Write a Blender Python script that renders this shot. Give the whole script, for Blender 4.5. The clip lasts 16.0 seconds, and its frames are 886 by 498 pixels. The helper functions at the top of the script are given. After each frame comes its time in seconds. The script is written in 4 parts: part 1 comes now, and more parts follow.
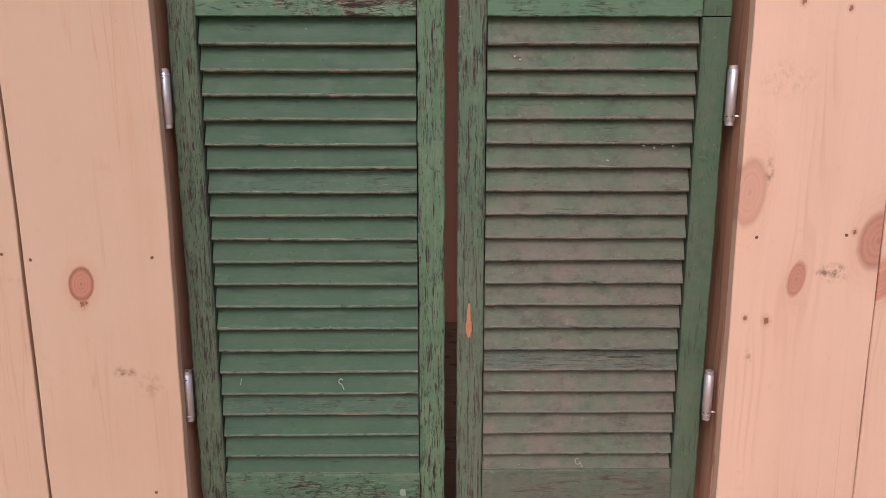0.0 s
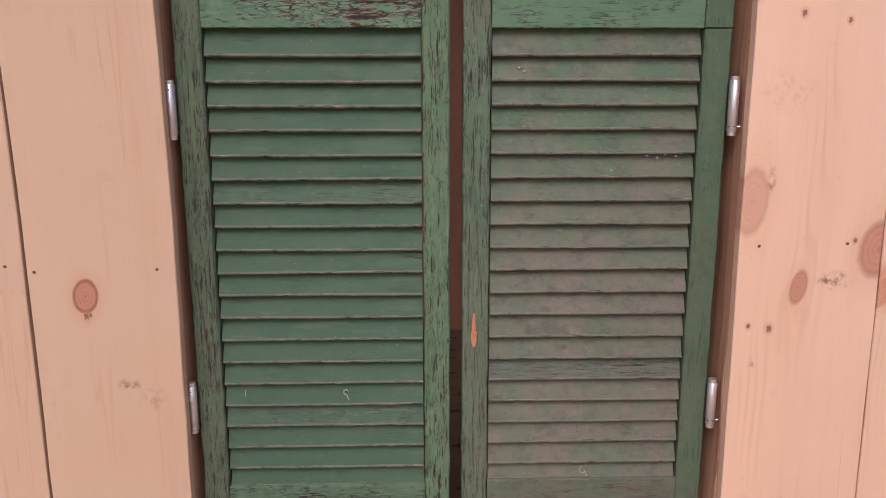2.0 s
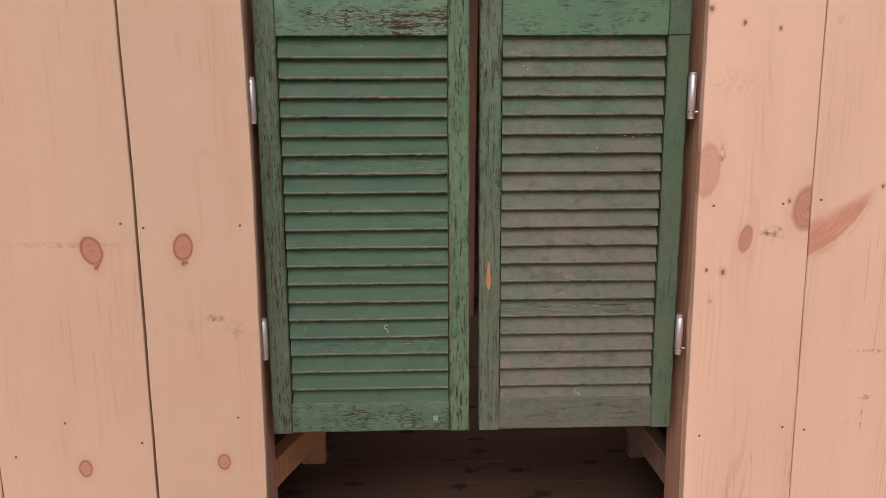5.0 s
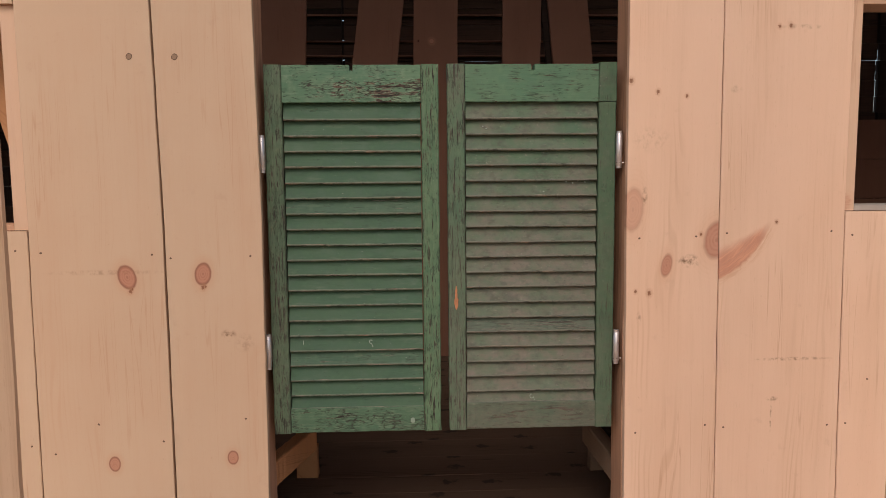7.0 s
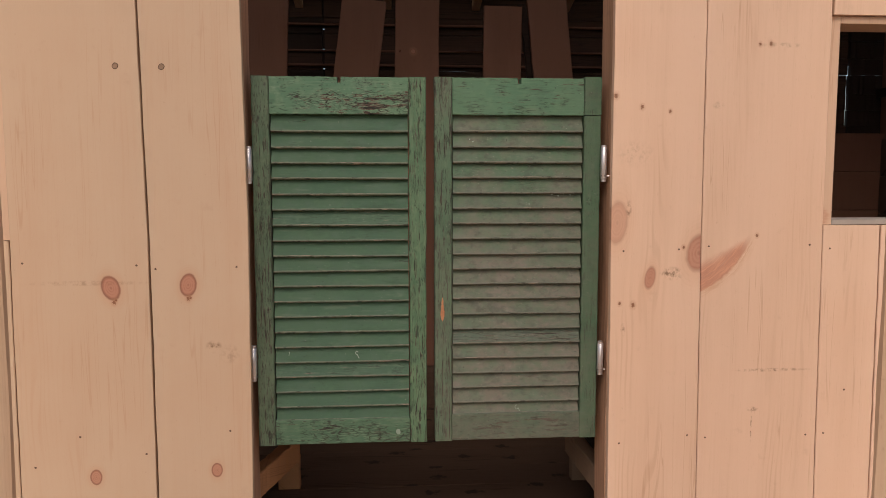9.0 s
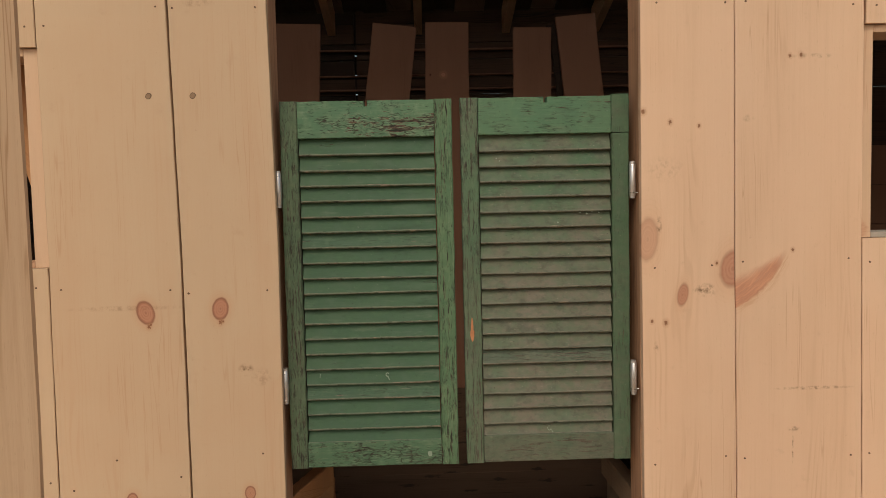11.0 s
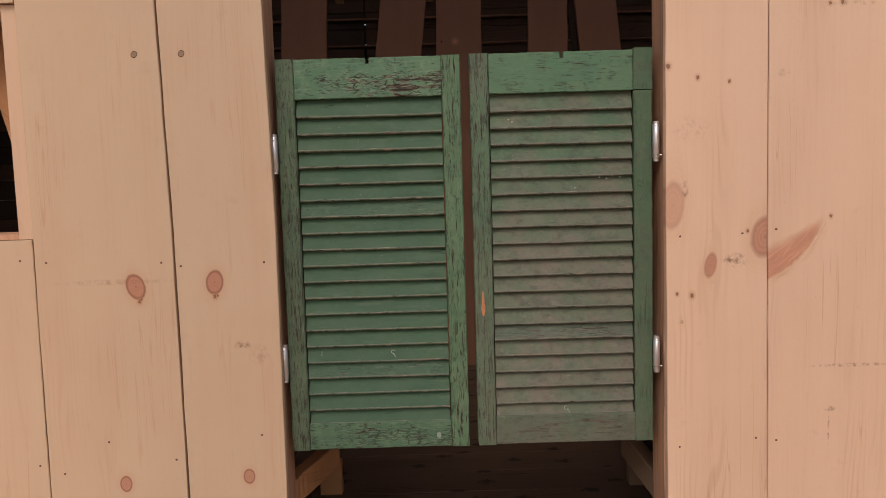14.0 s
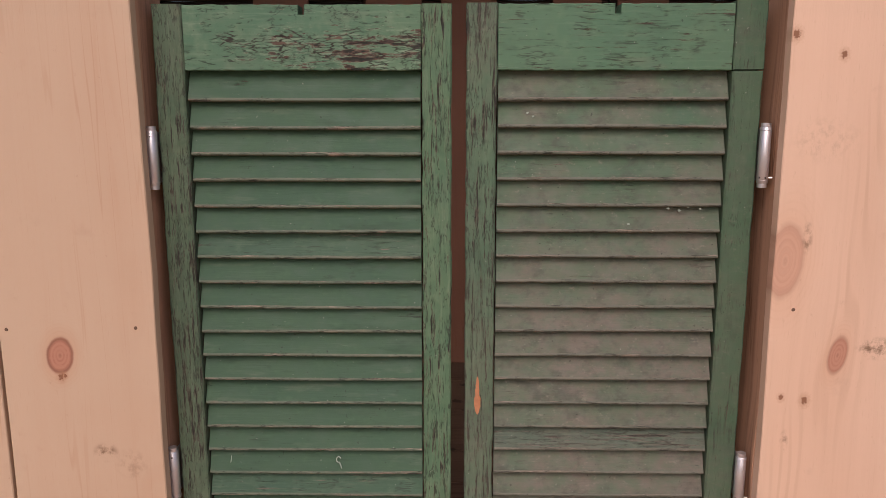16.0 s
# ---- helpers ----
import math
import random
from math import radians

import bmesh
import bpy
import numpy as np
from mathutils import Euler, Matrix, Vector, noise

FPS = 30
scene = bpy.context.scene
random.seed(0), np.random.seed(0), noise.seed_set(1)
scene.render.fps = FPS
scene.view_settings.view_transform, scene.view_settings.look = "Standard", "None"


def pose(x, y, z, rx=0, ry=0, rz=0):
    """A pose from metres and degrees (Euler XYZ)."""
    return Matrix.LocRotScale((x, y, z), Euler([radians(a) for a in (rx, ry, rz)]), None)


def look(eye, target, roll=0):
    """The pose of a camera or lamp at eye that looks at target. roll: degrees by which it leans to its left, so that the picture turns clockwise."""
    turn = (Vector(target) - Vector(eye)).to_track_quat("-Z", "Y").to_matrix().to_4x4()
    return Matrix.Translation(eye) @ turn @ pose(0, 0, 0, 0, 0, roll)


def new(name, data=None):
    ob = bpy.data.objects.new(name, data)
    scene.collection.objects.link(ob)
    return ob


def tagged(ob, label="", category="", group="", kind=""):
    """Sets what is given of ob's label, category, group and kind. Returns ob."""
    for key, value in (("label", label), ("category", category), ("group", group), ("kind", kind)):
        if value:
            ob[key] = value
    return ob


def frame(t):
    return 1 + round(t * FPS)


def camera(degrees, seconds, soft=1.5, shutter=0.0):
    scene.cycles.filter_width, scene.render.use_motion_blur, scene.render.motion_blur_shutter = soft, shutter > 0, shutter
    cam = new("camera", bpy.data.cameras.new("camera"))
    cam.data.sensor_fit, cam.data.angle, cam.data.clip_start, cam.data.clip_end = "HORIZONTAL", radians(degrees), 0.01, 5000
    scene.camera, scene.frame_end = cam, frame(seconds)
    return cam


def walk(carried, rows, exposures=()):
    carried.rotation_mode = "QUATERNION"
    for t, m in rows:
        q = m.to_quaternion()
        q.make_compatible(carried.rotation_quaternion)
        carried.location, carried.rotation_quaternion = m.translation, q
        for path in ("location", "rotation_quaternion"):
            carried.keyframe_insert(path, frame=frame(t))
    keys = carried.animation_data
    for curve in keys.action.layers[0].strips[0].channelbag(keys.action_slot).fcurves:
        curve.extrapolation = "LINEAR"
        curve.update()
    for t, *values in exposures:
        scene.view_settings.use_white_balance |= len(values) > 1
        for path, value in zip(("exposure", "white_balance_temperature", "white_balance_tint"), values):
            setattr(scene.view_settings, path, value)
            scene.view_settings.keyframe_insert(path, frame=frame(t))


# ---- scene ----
cam = camera(61.7, 16.0, soft=0.5)
PATH = [
    (0, (-0.023, -1.179, 1.073), (-0.001, 0.777, 0.658), -0.0),
    (0.5, (-0.031, -1.172, 1.075), (-0.001, 0.782, 0.649), -0.1),
    (1, (-0.04, -1.175, 1.071), (-0.003, 0.781, 0.656), -0.1),
    (1.5, (-0.046, -1.176, 1.075), (-0.004, 0.781, 0.666), -0.2),
    (2, (-0.049, -1.181, 1.079), (0.003, 0.778, 0.682), -0.1),
    (2.5, (-0.05, -1.182, 1.081), (0.01, 0.778, 0.69), -0.0),
    (3, (-0.052, -1.183, 1.074), (0.01, 0.78, 0.694), 0.0),
    (3.5, (-0.049, -1.193, 1.082), (0.007, 0.768, 0.693), -0.2),
    (4, (-0.077, -1.217, 1.073), (-0.018, 0.738, 0.658), -0.2),
    (4.2, (-0.081, -1.266, 1.053), (-0.021, 0.69, 0.638), 0.0),
    (6.3, (-0.147, -1.771, 1.023), (-0.081, 0.217, 0.814), -1.2),
    (6.5, (-0.113, -1.788, 1.012), (-0.044, 0.201, 0.813), -1.2),
    (7, (-0.078, -1.827, 1.017), (0.008, 0.16, 0.81), -0.5),
    (7.5, (-0.078, -1.834, 1.02), (0.016, 0.153, 0.812), -0.1),
    (8, (-0.093, -1.836, 1.024), (0.029, 0.15, 0.822), 0.1),
    (8.5, (-0.092, -1.84, 1.024), (0.039, 0.146, 0.83), 0.0),
    (8.7, (-0.106, -1.836, 1.028), (0.048, 0.149, 0.835), 0.0),
    (10.8, (-0.086, -1.828, 1.027), (-0.02, 0.168, 0.911), -1.2),
    (11, (-0.083, -1.834, 1.022), (-0.031, 0.162, 0.897), -1.3),
    (11.5, (-0.081, -1.831, 1.021), (-0.047, 0.163, 0.87), -1.8),
    (12, (-0.08, -1.827, 1.018), (-0.047, 0.167, 0.863), -2.1),
    (12.5, (-0.076, -1.818, 1.013), (-0.03, 0.175, 0.858), -2.3),
    (13, (-0.07, -1.817, 1.013), (-0.023, 0.176, 0.85), -2.5),
    (13.5, (-0.037, -1.813, 1.012), (-0.018, 0.18, 0.839), -2.0),
    (14, (-0.064, -1.714, 0.993), (-0.056, 0.277, 0.809), -1.7),
    (14.5, (-0.114, -1.569, 0.981), (0.046, 0.41, 0.742), -1.1),
    (15, (-0.083, -1.398, 0.975), (0.099, 0.572, 0.679), -1.3),
    (15.5, (0.001, -1.206, 1.09), (0.047, 0.763, 0.745), -1.3),
    (16, (-0.007, -1.078, 1.122), (-0.03, 0.89, 0.768), -0.0),
]
EXPOSURES = [(0.0, 0.32, 6150, 23), (4.0, 0.30, 6150, 23), (6.4, 0.01, 6600, 12), (8.5, 0.01, 6600, 12), (11.0, -0.10, 7200, 1), (11.7, -0.08, 7000, 3), (12.5, -0.04, 6700, 7), (13.5, -0.04, 6700, 8), (14.5, -0.04, 6500, 16), (15.2, 0.14, 6400, 20), (16.0, 0.16, 6400, 20)]
walk(cam, [(t, look(eye, target, roll)) for t, eye, target, roll in PATH], EXPOSURES)

# ---- sky and light ----
world = bpy.data.worlds.new("sky")
scene.world = world
world.use_nodes = True
wt = world.node_tree
sky = wt.nodes.new("ShaderNodeTexSky")
sky.sky_type, sky.sun_disc = "NISHITA", False
sky.sun_elevation, sky.sun_rotation = radians(45), radians(188)
sky.air_density, sky.dust_density, sky.ozone_density = 1.0, 4.0, 1.0
wt.nodes["Background"].inputs["Strength"].default_value = 0.12
wt.links.new(sky.outputs[0], wt.nodes["Background"].inputs["Color"])
sun = new("sun", bpy.data.lights.new("sun", "SUN"))
sun.data.energy, sun.data.angle, sun.data.color = 1.4, radians(40), (1.0, 0.93, 0.86)
sun.matrix_world = look((-0.4, -3.0, 3.4), (0, 0, 0))


# ---- material helpers ----
class Graph:
    """A small builder for procedural node materials."""

    def __init__(self, name, rough=0.8, metal=0.0):
        self.mat = bpy.data.materials.new(name)
        self.mat.use_nodes = True
        self.nt = self.mat.node_tree
        self.bsdf = self.nt.nodes["Principled BSDF"]
        self.bsdf.inputs["Roughness"].default_value = rough
        self.bsdf.inputs["Metallic"].default_value = metal
        self.bsdf.inputs["Specular IOR Level"].default_value = 0.3

    def put(self, socket, value):
        if isinstance(value, bpy.types.NodeSocket):
            self.nt.links.new(value, socket)
        elif isinstance(value, tuple) and len(value) == 3 and socket.type == "RGBA":
            socket.default_value = (*value, 1)
        else:
            socket.default_value = value

    def m(self, op, a, b=0.0, c=0.0, clamp=False):
        n = self.nt.nodes.new("ShaderNodeMath")
        n.operation, n.use_clamp = op, clamp
        for k, v in enumerate((a, b, c)):
            self.put(n.inputs[k], v)
        return n.outputs[0]

    def mix(self, f, a, b, kind="MIX"):
        n = self.nt.nodes.new("ShaderNodeMix")
        n.data_type, n.blend_type = "RGBA", kind
        self.put(n.inputs[0], f), self.put(n.inputs[6], a), self.put(n.inputs[7], b)
        return n.outputs[2]

    def step(self, v, lo, hi, a=0.0, b=1.0):
        n = self.nt.nodes.new("ShaderNodeMapRange")
        n.interpolation_type = "SMOOTHSTEP"
        for k, x in enumerate((v, lo, hi, a, b)):
            self.put(n.inputs[k], x)
        return n.outputs[0]

    def xyz(self, x, y, z):
        n = self.nt.nodes.new("ShaderNodeCombineXYZ")
        for k, v in enumerate((x, y, z)):
            self.put(n.inputs[k], v)
        return n.outputs[0]

    def split(self, v):
        n = self.nt.nodes.new("ShaderNodeSeparateXYZ")
        self.put(n.inputs[0], v)
        return n.outputs

    def noise(self, v, scale=1.0, detail=3.0, rough=0.55, warp=0.0):
        n = self.nt.nodes.new("ShaderNodeTexNoise")
        self.put(n.inputs["Vector"], v)
        for k, x in (("Scale", scale), ("Detail", detail), ("Roughness", rough), ("Distortion", warp)):
            n.inputs[k].default_value = x
        return n.outputs[0]

    def cells(self, v, scale=1.0, feature="DISTANCE_TO_EDGE"):
        n = self.nt.nodes.new("ShaderNodeTexVoronoi")
        n.feature = feature
        self.put(n.inputs["Vector"], v)
        n.inputs["Scale"].default_value = scale
        return n.outputs[0]

    def coords(self):
        return self.split(self.nt.nodes.new("ShaderNodeTexCoord").outputs["Object"])

    def place(self):
        return self.split(self.nt.nodes.new("ShaderNodeNewGeometry").outputs["Position"])

    def chance(self):
        return self.nt.nodes.new("ShaderNodeObjectInfo").outputs["Random"]

    def finish(self, colour, height=None, bump=0.3, depth=0.001, rough=None):
        self.put(self.bsdf.inputs["Base Color"], colour)
        if rough is not None:
            self.put(self.bsdf.inputs["Roughness"], rough)
        if height is not None:
            n = self.nt.nodes.new("ShaderNodeBump")
            n.inputs["Strength"].default_value, n.inputs["Distance"].default_value = bump, depth
            self.put(n.inputs["Height"], height)
            self.nt.links.new(n.outputs[0], self.bsdf.inputs["Normal"])
        return self.mat


def pine(name, light, dark, seed, knots=(), dots=(), stains=(), grain=1.0, rough=0.75, along="z", figure=0.35, spots=False, flame=None):
    """Sawn softwood. Knots are (across, along, half width, half height, redness, lean); the grain flows round them."""
    g = Graph(name, rough)
    x, y, z = g.coords()
    if along == "x":
        u0, v = z, x
        u0 = g.m("ADD", u0, y)
    elif along == "y":
        u0, v = g.m("ADD", x, z), y
    else:
        u0, v = g.m("ADD", x, g.m("MULTIPLY", y, 0.7)), z
    pert = g.noise(g.xyz(u0, v, seed), 55, 2)
    shift, fields = 0.0, []
    for kx, kz, rx, rz, red, *angle in knots:
        px, pz = g.m("SUBTRACT", x, kx), g.m("SUBTRACT", z, kz)
        c, sn = math.cos(radians(sum(angle))), math.sin(radians(sum(angle)))
        dx = g.m("DIVIDE", g.m("ADD", g.m("MULTIPLY", px, c), g.m("MULTIPLY", pz, sn)), rx)
        dz = g.m("DIVIDE", g.m("SUBTRACT", g.m("MULTIPLY", pz, c), g.m("MULTIPLY", px, sn)), rz)
        d = g.m("SQRT", g.m("ADD", g.m("MULTIPLY", dx, dx), g.m("MULTIPLY", dz, dz)))
        dl = g.m("SQRT", g.m("ADD", g.m("MULTIPLY", dx, dx), g.m("MULTIPLY", g.m("MULTIPLY", dz, dz), 0.22)))
        d = g.m("ADD", d, g.m("MULTIPLY", g.m("SUBTRACT", pert, 0.5), 0.14))
        vein = g.noise(g.xyz(g.m("MULTIPLY", dx, 0.8), g.m("MULTIPLY", dz, 3.2), seed + kx), 1.0, 3, 0.6)
        fields.append((d, red, vein))
        shift = shift if red < 0.7 else g.m("ADD", shift, g.m("DIVIDE", g.m("MULTIPLY", dx, rx * 0.6), g.m("MAXIMUM", g.m("MULTIPLY", dl, dl), 1.0)))
    u = g.m("SUBTRACT", u0, shift)
    slow = g.noise(g.xyz(g.m("MULTIPLY", u, 5.0), g.m("MULTIPLY", v, 0.7), seed), 1.0, 3)
    wide = g.noise(g.xyz(g.m("MULTIPLY", u, 9.0), g.m("MULTIPLY", v, 0.9), seed + 2), 1.0, 3)
    rings = g.m("SINE", g.m("ADD", g.m("MULTIPLY", u, 420.0), g.m("MULTIPLY", slow, 95.0)))
    streak = g.noise(g.xyz(g.m("MULTIPLY", u, 120.0), g.m("MULTIPLY", v, 2.0), seed), 1.0, 4, 0.6)
    fibre = g.noise(g.xyz(g.m("MULTIPLY", u, 700.0), g.m("MULTIPLY", v, 14.0), seed), 1.0, 2)
    cloud = g.noise(g.xyz(g.m("MULTIPLY", u0, 2.2), v, seed + 3), 2.4, 4)
    bundle = g.m("MULTIPLY", g.step(wide, 0.50, 0.66), g.step(g.noise(g.xyz(g.m("MULTIPLY", u, 16.0), g.m("MULTIPLY", v, 3.0), seed + 4), 1.0, 2), 0.36, 0.62))
    f = g.m("MULTIPLY", g.m("MULTIPLY", g.step(rings, 0.0, 1.0), bundle), 0.34)
    f = g.m("ADD", f, g.m("MULTIPLY", g.step(streak, 0.42, 0.85), figure * 0.4))
    f = g.m("MULTIPLY", f, grain)
    f = g.m("ADD", f, g.m("MULTIPLY", g.m("SUBTRACT", fibre, 0.5), 0.12 * grain))
    f = g.m("ADD", f, g.m("MULTIPLY", g.m("SUBTRACT", cloud, 0.5), 0.50))
    f = g.m("ADD", f, g.step(wide, 0.35, 0.75, 0.0, 0.22), clamp=True)
    col = g.mix(f, light, dark)
    tone = g.noise(g.xyz(u0, v, seed + 8), 3.1, 3)
    col = g.mix(g.step(tone, 0.4, 0.75, 0.0, 0.22), col, (light[0] * 0.94, light[1] * 0.84, light[2] * 0.78))
    hair = g.m("ABSOLUTE", g.m("SUBTRACT", g.noise(g.xyz(g.m("MULTIPLY", u, 34.0), g.m("MULTIPLY", v, 0.8), seed + 5), 1.0, 2), 0.5))
    hair = g.m("MULTIPLY", g.step(hair, 0.013, 0.002), g.step(cloud, 0.46, 0.64))
    col = g.mix(g.m("MULTIPLY", hair, 0.42 * grain), col, (dark[0] * 0.86, dark[1] * 0.76, dark[2] * 0.68))
    ticks = g.noise(g.xyz(g.m("MULTIPLY", u, 520.0), g.m("MULTIPLY", v, 45.0), seed + 7), 1.0, 2)
    col = g.mix(g.step(ticks, 0.62, 0.76, 0.0, 0.20 * grain), col, (dark[0] * 0.85, dark[1] * 0.8, dark[2] * 0.75))
    dirt = g.noise(g.xyz(u0, v, seed + 9), 17, 5, 0.65)
    col = g.mix(g.step(dirt, 0.60, 0.78, 0.0, 0.20), col, (dark[0] * 0.8, dark[1] * 0.8, dark[2] * 0.85))
    fleck = g.noise(g.xyz(g.m("MULTIPLY", u0, 1.6), v, seed + 13), 60, 3, 0.6)
    col = g.mix(g.step(fleck, 0.68, 0.78, 0.0, 0.22), col, (dark[0] * 0.62, dark[1] * 0.56, dark[2] * 0.52))
    h = g.m("ADD", g.m("MULTIPLY", streak, 0.6), g.m("MULTIPLY", fibre, 0.4))
    if spots:
        eye = g.nt.nodes.new("ShaderNodeTexVoronoi")
        eye.voronoi_dimensions = "2D"
        g.put(eye.inputs["Vector"], g.xyz(g.m("MULTIPLY", u0, 7.0), g.m("ADD", g.m("MULTIPLY", v, 4.2), g.m("MULTIPLY", g.chance(), 9.0)), 0.0))
        eye.inputs["Scale"].default_value = 1.0
        col = g.mix(g.step(g.m("ADD", eye.outputs["Distance"], g.m("MULTIPLY", g.m("SUBTRACT", pert, 0.5), 0.34)), 0.15, 0.05, 0.0, 0.8), col, (0.020, 0.012, 0.009))
    for d, red, vein in fields:
        col = g.mix(g.step(d, 2.3, 0.9, 0.0, 0.28 * red), col, (0.52, 0.265, 0.15))
        if red < 0.7:
            soft = g.m("MULTIPLY", g.step(g.m("ADD", d, g.m("MULTIPLY", g.m("SUBTRACT", vein, 0.5), 0.7)), 1.3, 0.65), g.step(vein, 0.3, 0.7, 1.0, 0.55))
            col = g.mix(g.m("MULTIPLY", soft, min(1.0, red * 1.15)), col, g.mix(g.step(vein, 0.35, 0.65), (0.40, 0.15, 0.085), (0.52, 0.24, 0.145)))
            continue
        ring = g.m("SINE", g.m("MULTIPLY", d, 24.0))
        heart = g.mix(g.m("MULTIPLY", g.step(ring, -0.4, 0.8), g.step(vein, 0.25, 0.6)), (0.435, 0.190, 0.122), (0.375, 0.150, 0.096))
        heart = g.mix(g.step(d, 0.20, 0.04, 0.0, 0.45), heart, (0.24, 0.095, 0.062))
        pale = red < 0.75
        arcs = g.m("MULTIPLY", g.step(g.m("SINE", g.m("MULTIPLY", d, 27.0)), 0.1, 0.95), g.m("MULTIPLY", g.step(d, 3.0, 1.2), g.step(streak, 0.3, 0.6)))
        col = g.mix(g.m("MULTIPLY", arcs, 0.07), col, (dark[0] * 0.85, dark[1] * 0.7, dark[2] * 0.62))
        col = g.mix(g.step(d, 1.06, 0.88, 0.0, 0.40 if pale else 0.88 * red), col, heart)
        if pale:
            col = g.mix(g.m("MULTIPLY", g.step(g.m("SINE", g.m("MULTIPLY", d, 34.0)), 0.2, 0.95), g.step(d, 1.15, 0.9, 0.0, 0.16)), col, (0.46, 0.215, 0.135))
        rim = g.m("MULTIPLY", g.step(d, 0.80, 1.0), g.step(d, 1.22, 1.02))
        col = g.mix(g.m("MULTIPLY", rim, 0.22 if pale else (0.85 if red > 0.89 else 0.35)), col, (0.24, 0.09, 0.055))
    if flame:
        (fx, fz), (tx, tz), fat = flame
        span = math.hypot(tx - fx, tz - fz)
        ax, az = (tx - fx) / span, (tz - fz) / span
        px, pz = g.m("SUBTRACT", x, fx), g.m("SUBTRACT", z, fz)
        along_it = g.m("DIVIDE", g.m("ADD", g.m("MULTIPLY", px, ax), g.m("MULTIPLY", pz, az)), span)
        off = g.m("SUBTRACT", g.m("MULTIPLY", pz, ax), g.m("MULTIPLY", px, az))
        sag = g.m("MULTIPLY", g.m("MULTIPLY", along_it, g.m("SUBTRACT", 1.0, along_it)), -0.088)
        off = g.m("SUBTRACT", g.m("ADD", off, g.m("MULTIPLY", g.m("SUBTRACT", pert, 0.5), 0.010)), sag)
        room = g.m("MULTIPLY", g.m("POWER", g.m("SUBTRACT", 1.0, along_it, clamp=True), 0.8), fat)
        body = g.m("MULTIPLY", g.step(off, -0.003, 0.002), g.m("MULTIPLY", g.step(g.m("DIVIDE", off, g.m("MAXIMUM", room, 0.001)), 1.2, 0.55), g.step(along_it, 1.0, 0.72)))
        lines = g.noise(g.xyz(g.m("MULTIPLY", off, 210.0), g.m("MULTIPLY", along_it, 3.0), seed), 1.0, 4, 0.65)
        col = g.mix(g.m("MULTIPLY", body, g.step(lines, 0.25, 0.6, 0.5, 0.95)), col, g.mix(g.step(lines, 0.38, 0.62), (0.41, 0.150, 0.090), (0.60, 0.295, 0.185)))
        halo = g.m("MULTIPLY", g.m("MULTIPLY", g.step(off, -0.022, -0.004), g.step(off, 0.004, -0.002)), g.m("MULTIPLY", g.step(along_it, -0.1, 0.2), g.step(along_it, 1.05, 0.8)))
        col = g.mix(g.m("MULTIPLY", halo, g.step(lines, 0.4, 0.62, 0.0, 0.5)), col, (0.50, 0.26, 0.15))
    for kx, kz, r in dots:
        dx, dz = g.m("SUBTRACT", x, kx), g.m("SUBTRACT", z, kz)
        d = g.m("DIVIDE", g.m("SQRT", g.m("ADD", g.m("MULTIPLY", dx, dx), g.m("MULTIPLY", g.m("MULTIPLY", dz, dz), 0.6))), r * 0.8)
        d = g.m("ADD", d, g.m("MULTIPLY", g.m("SUBTRACT", g.noise(g.xyz(u0, v, seed), 330, 3), 0.5), 2.2))
        col = g.mix(g.step(d, 2.6, 0.9, 0.0, 0.35), col, (dark[0] * 0.8, dark[1] * 0.66, dark[2] * 0.55))
        col = g.mix(g.step(d, 1.1, 0.7, 0.0, 0.85), col, (dark[0] * 0.40, dark[1] * 0.25, dark[2] * 0.18))
    for kx, kz, rx, rz, amount in stains:
        dx = g.m("DIVIDE", g.m("SUBTRACT", x, kx), rx)
        dz = g.m("DIVIDE", g.m("SUBTRACT", z, kz), rz)
        d = g.m("SQRT", g.m("ADD", g.m("MULTIPLY", dx, dx), g.m("MULTIPLY", dz, dz)))
        blot = g.noise(g.xyz(g.m("MULTIPLY", x, 1.3), z, seed), 62, 5, 0.7)
        col = g.mix(g.m("MULTIPLY", g.step(d, 1.0, 0.3), g.step(blot, 0.42, 0.66, 0.0, amount)), col, (0.17, 0.088, 0.045))
    return g.finish(col, h, 0.25, 0.0012)


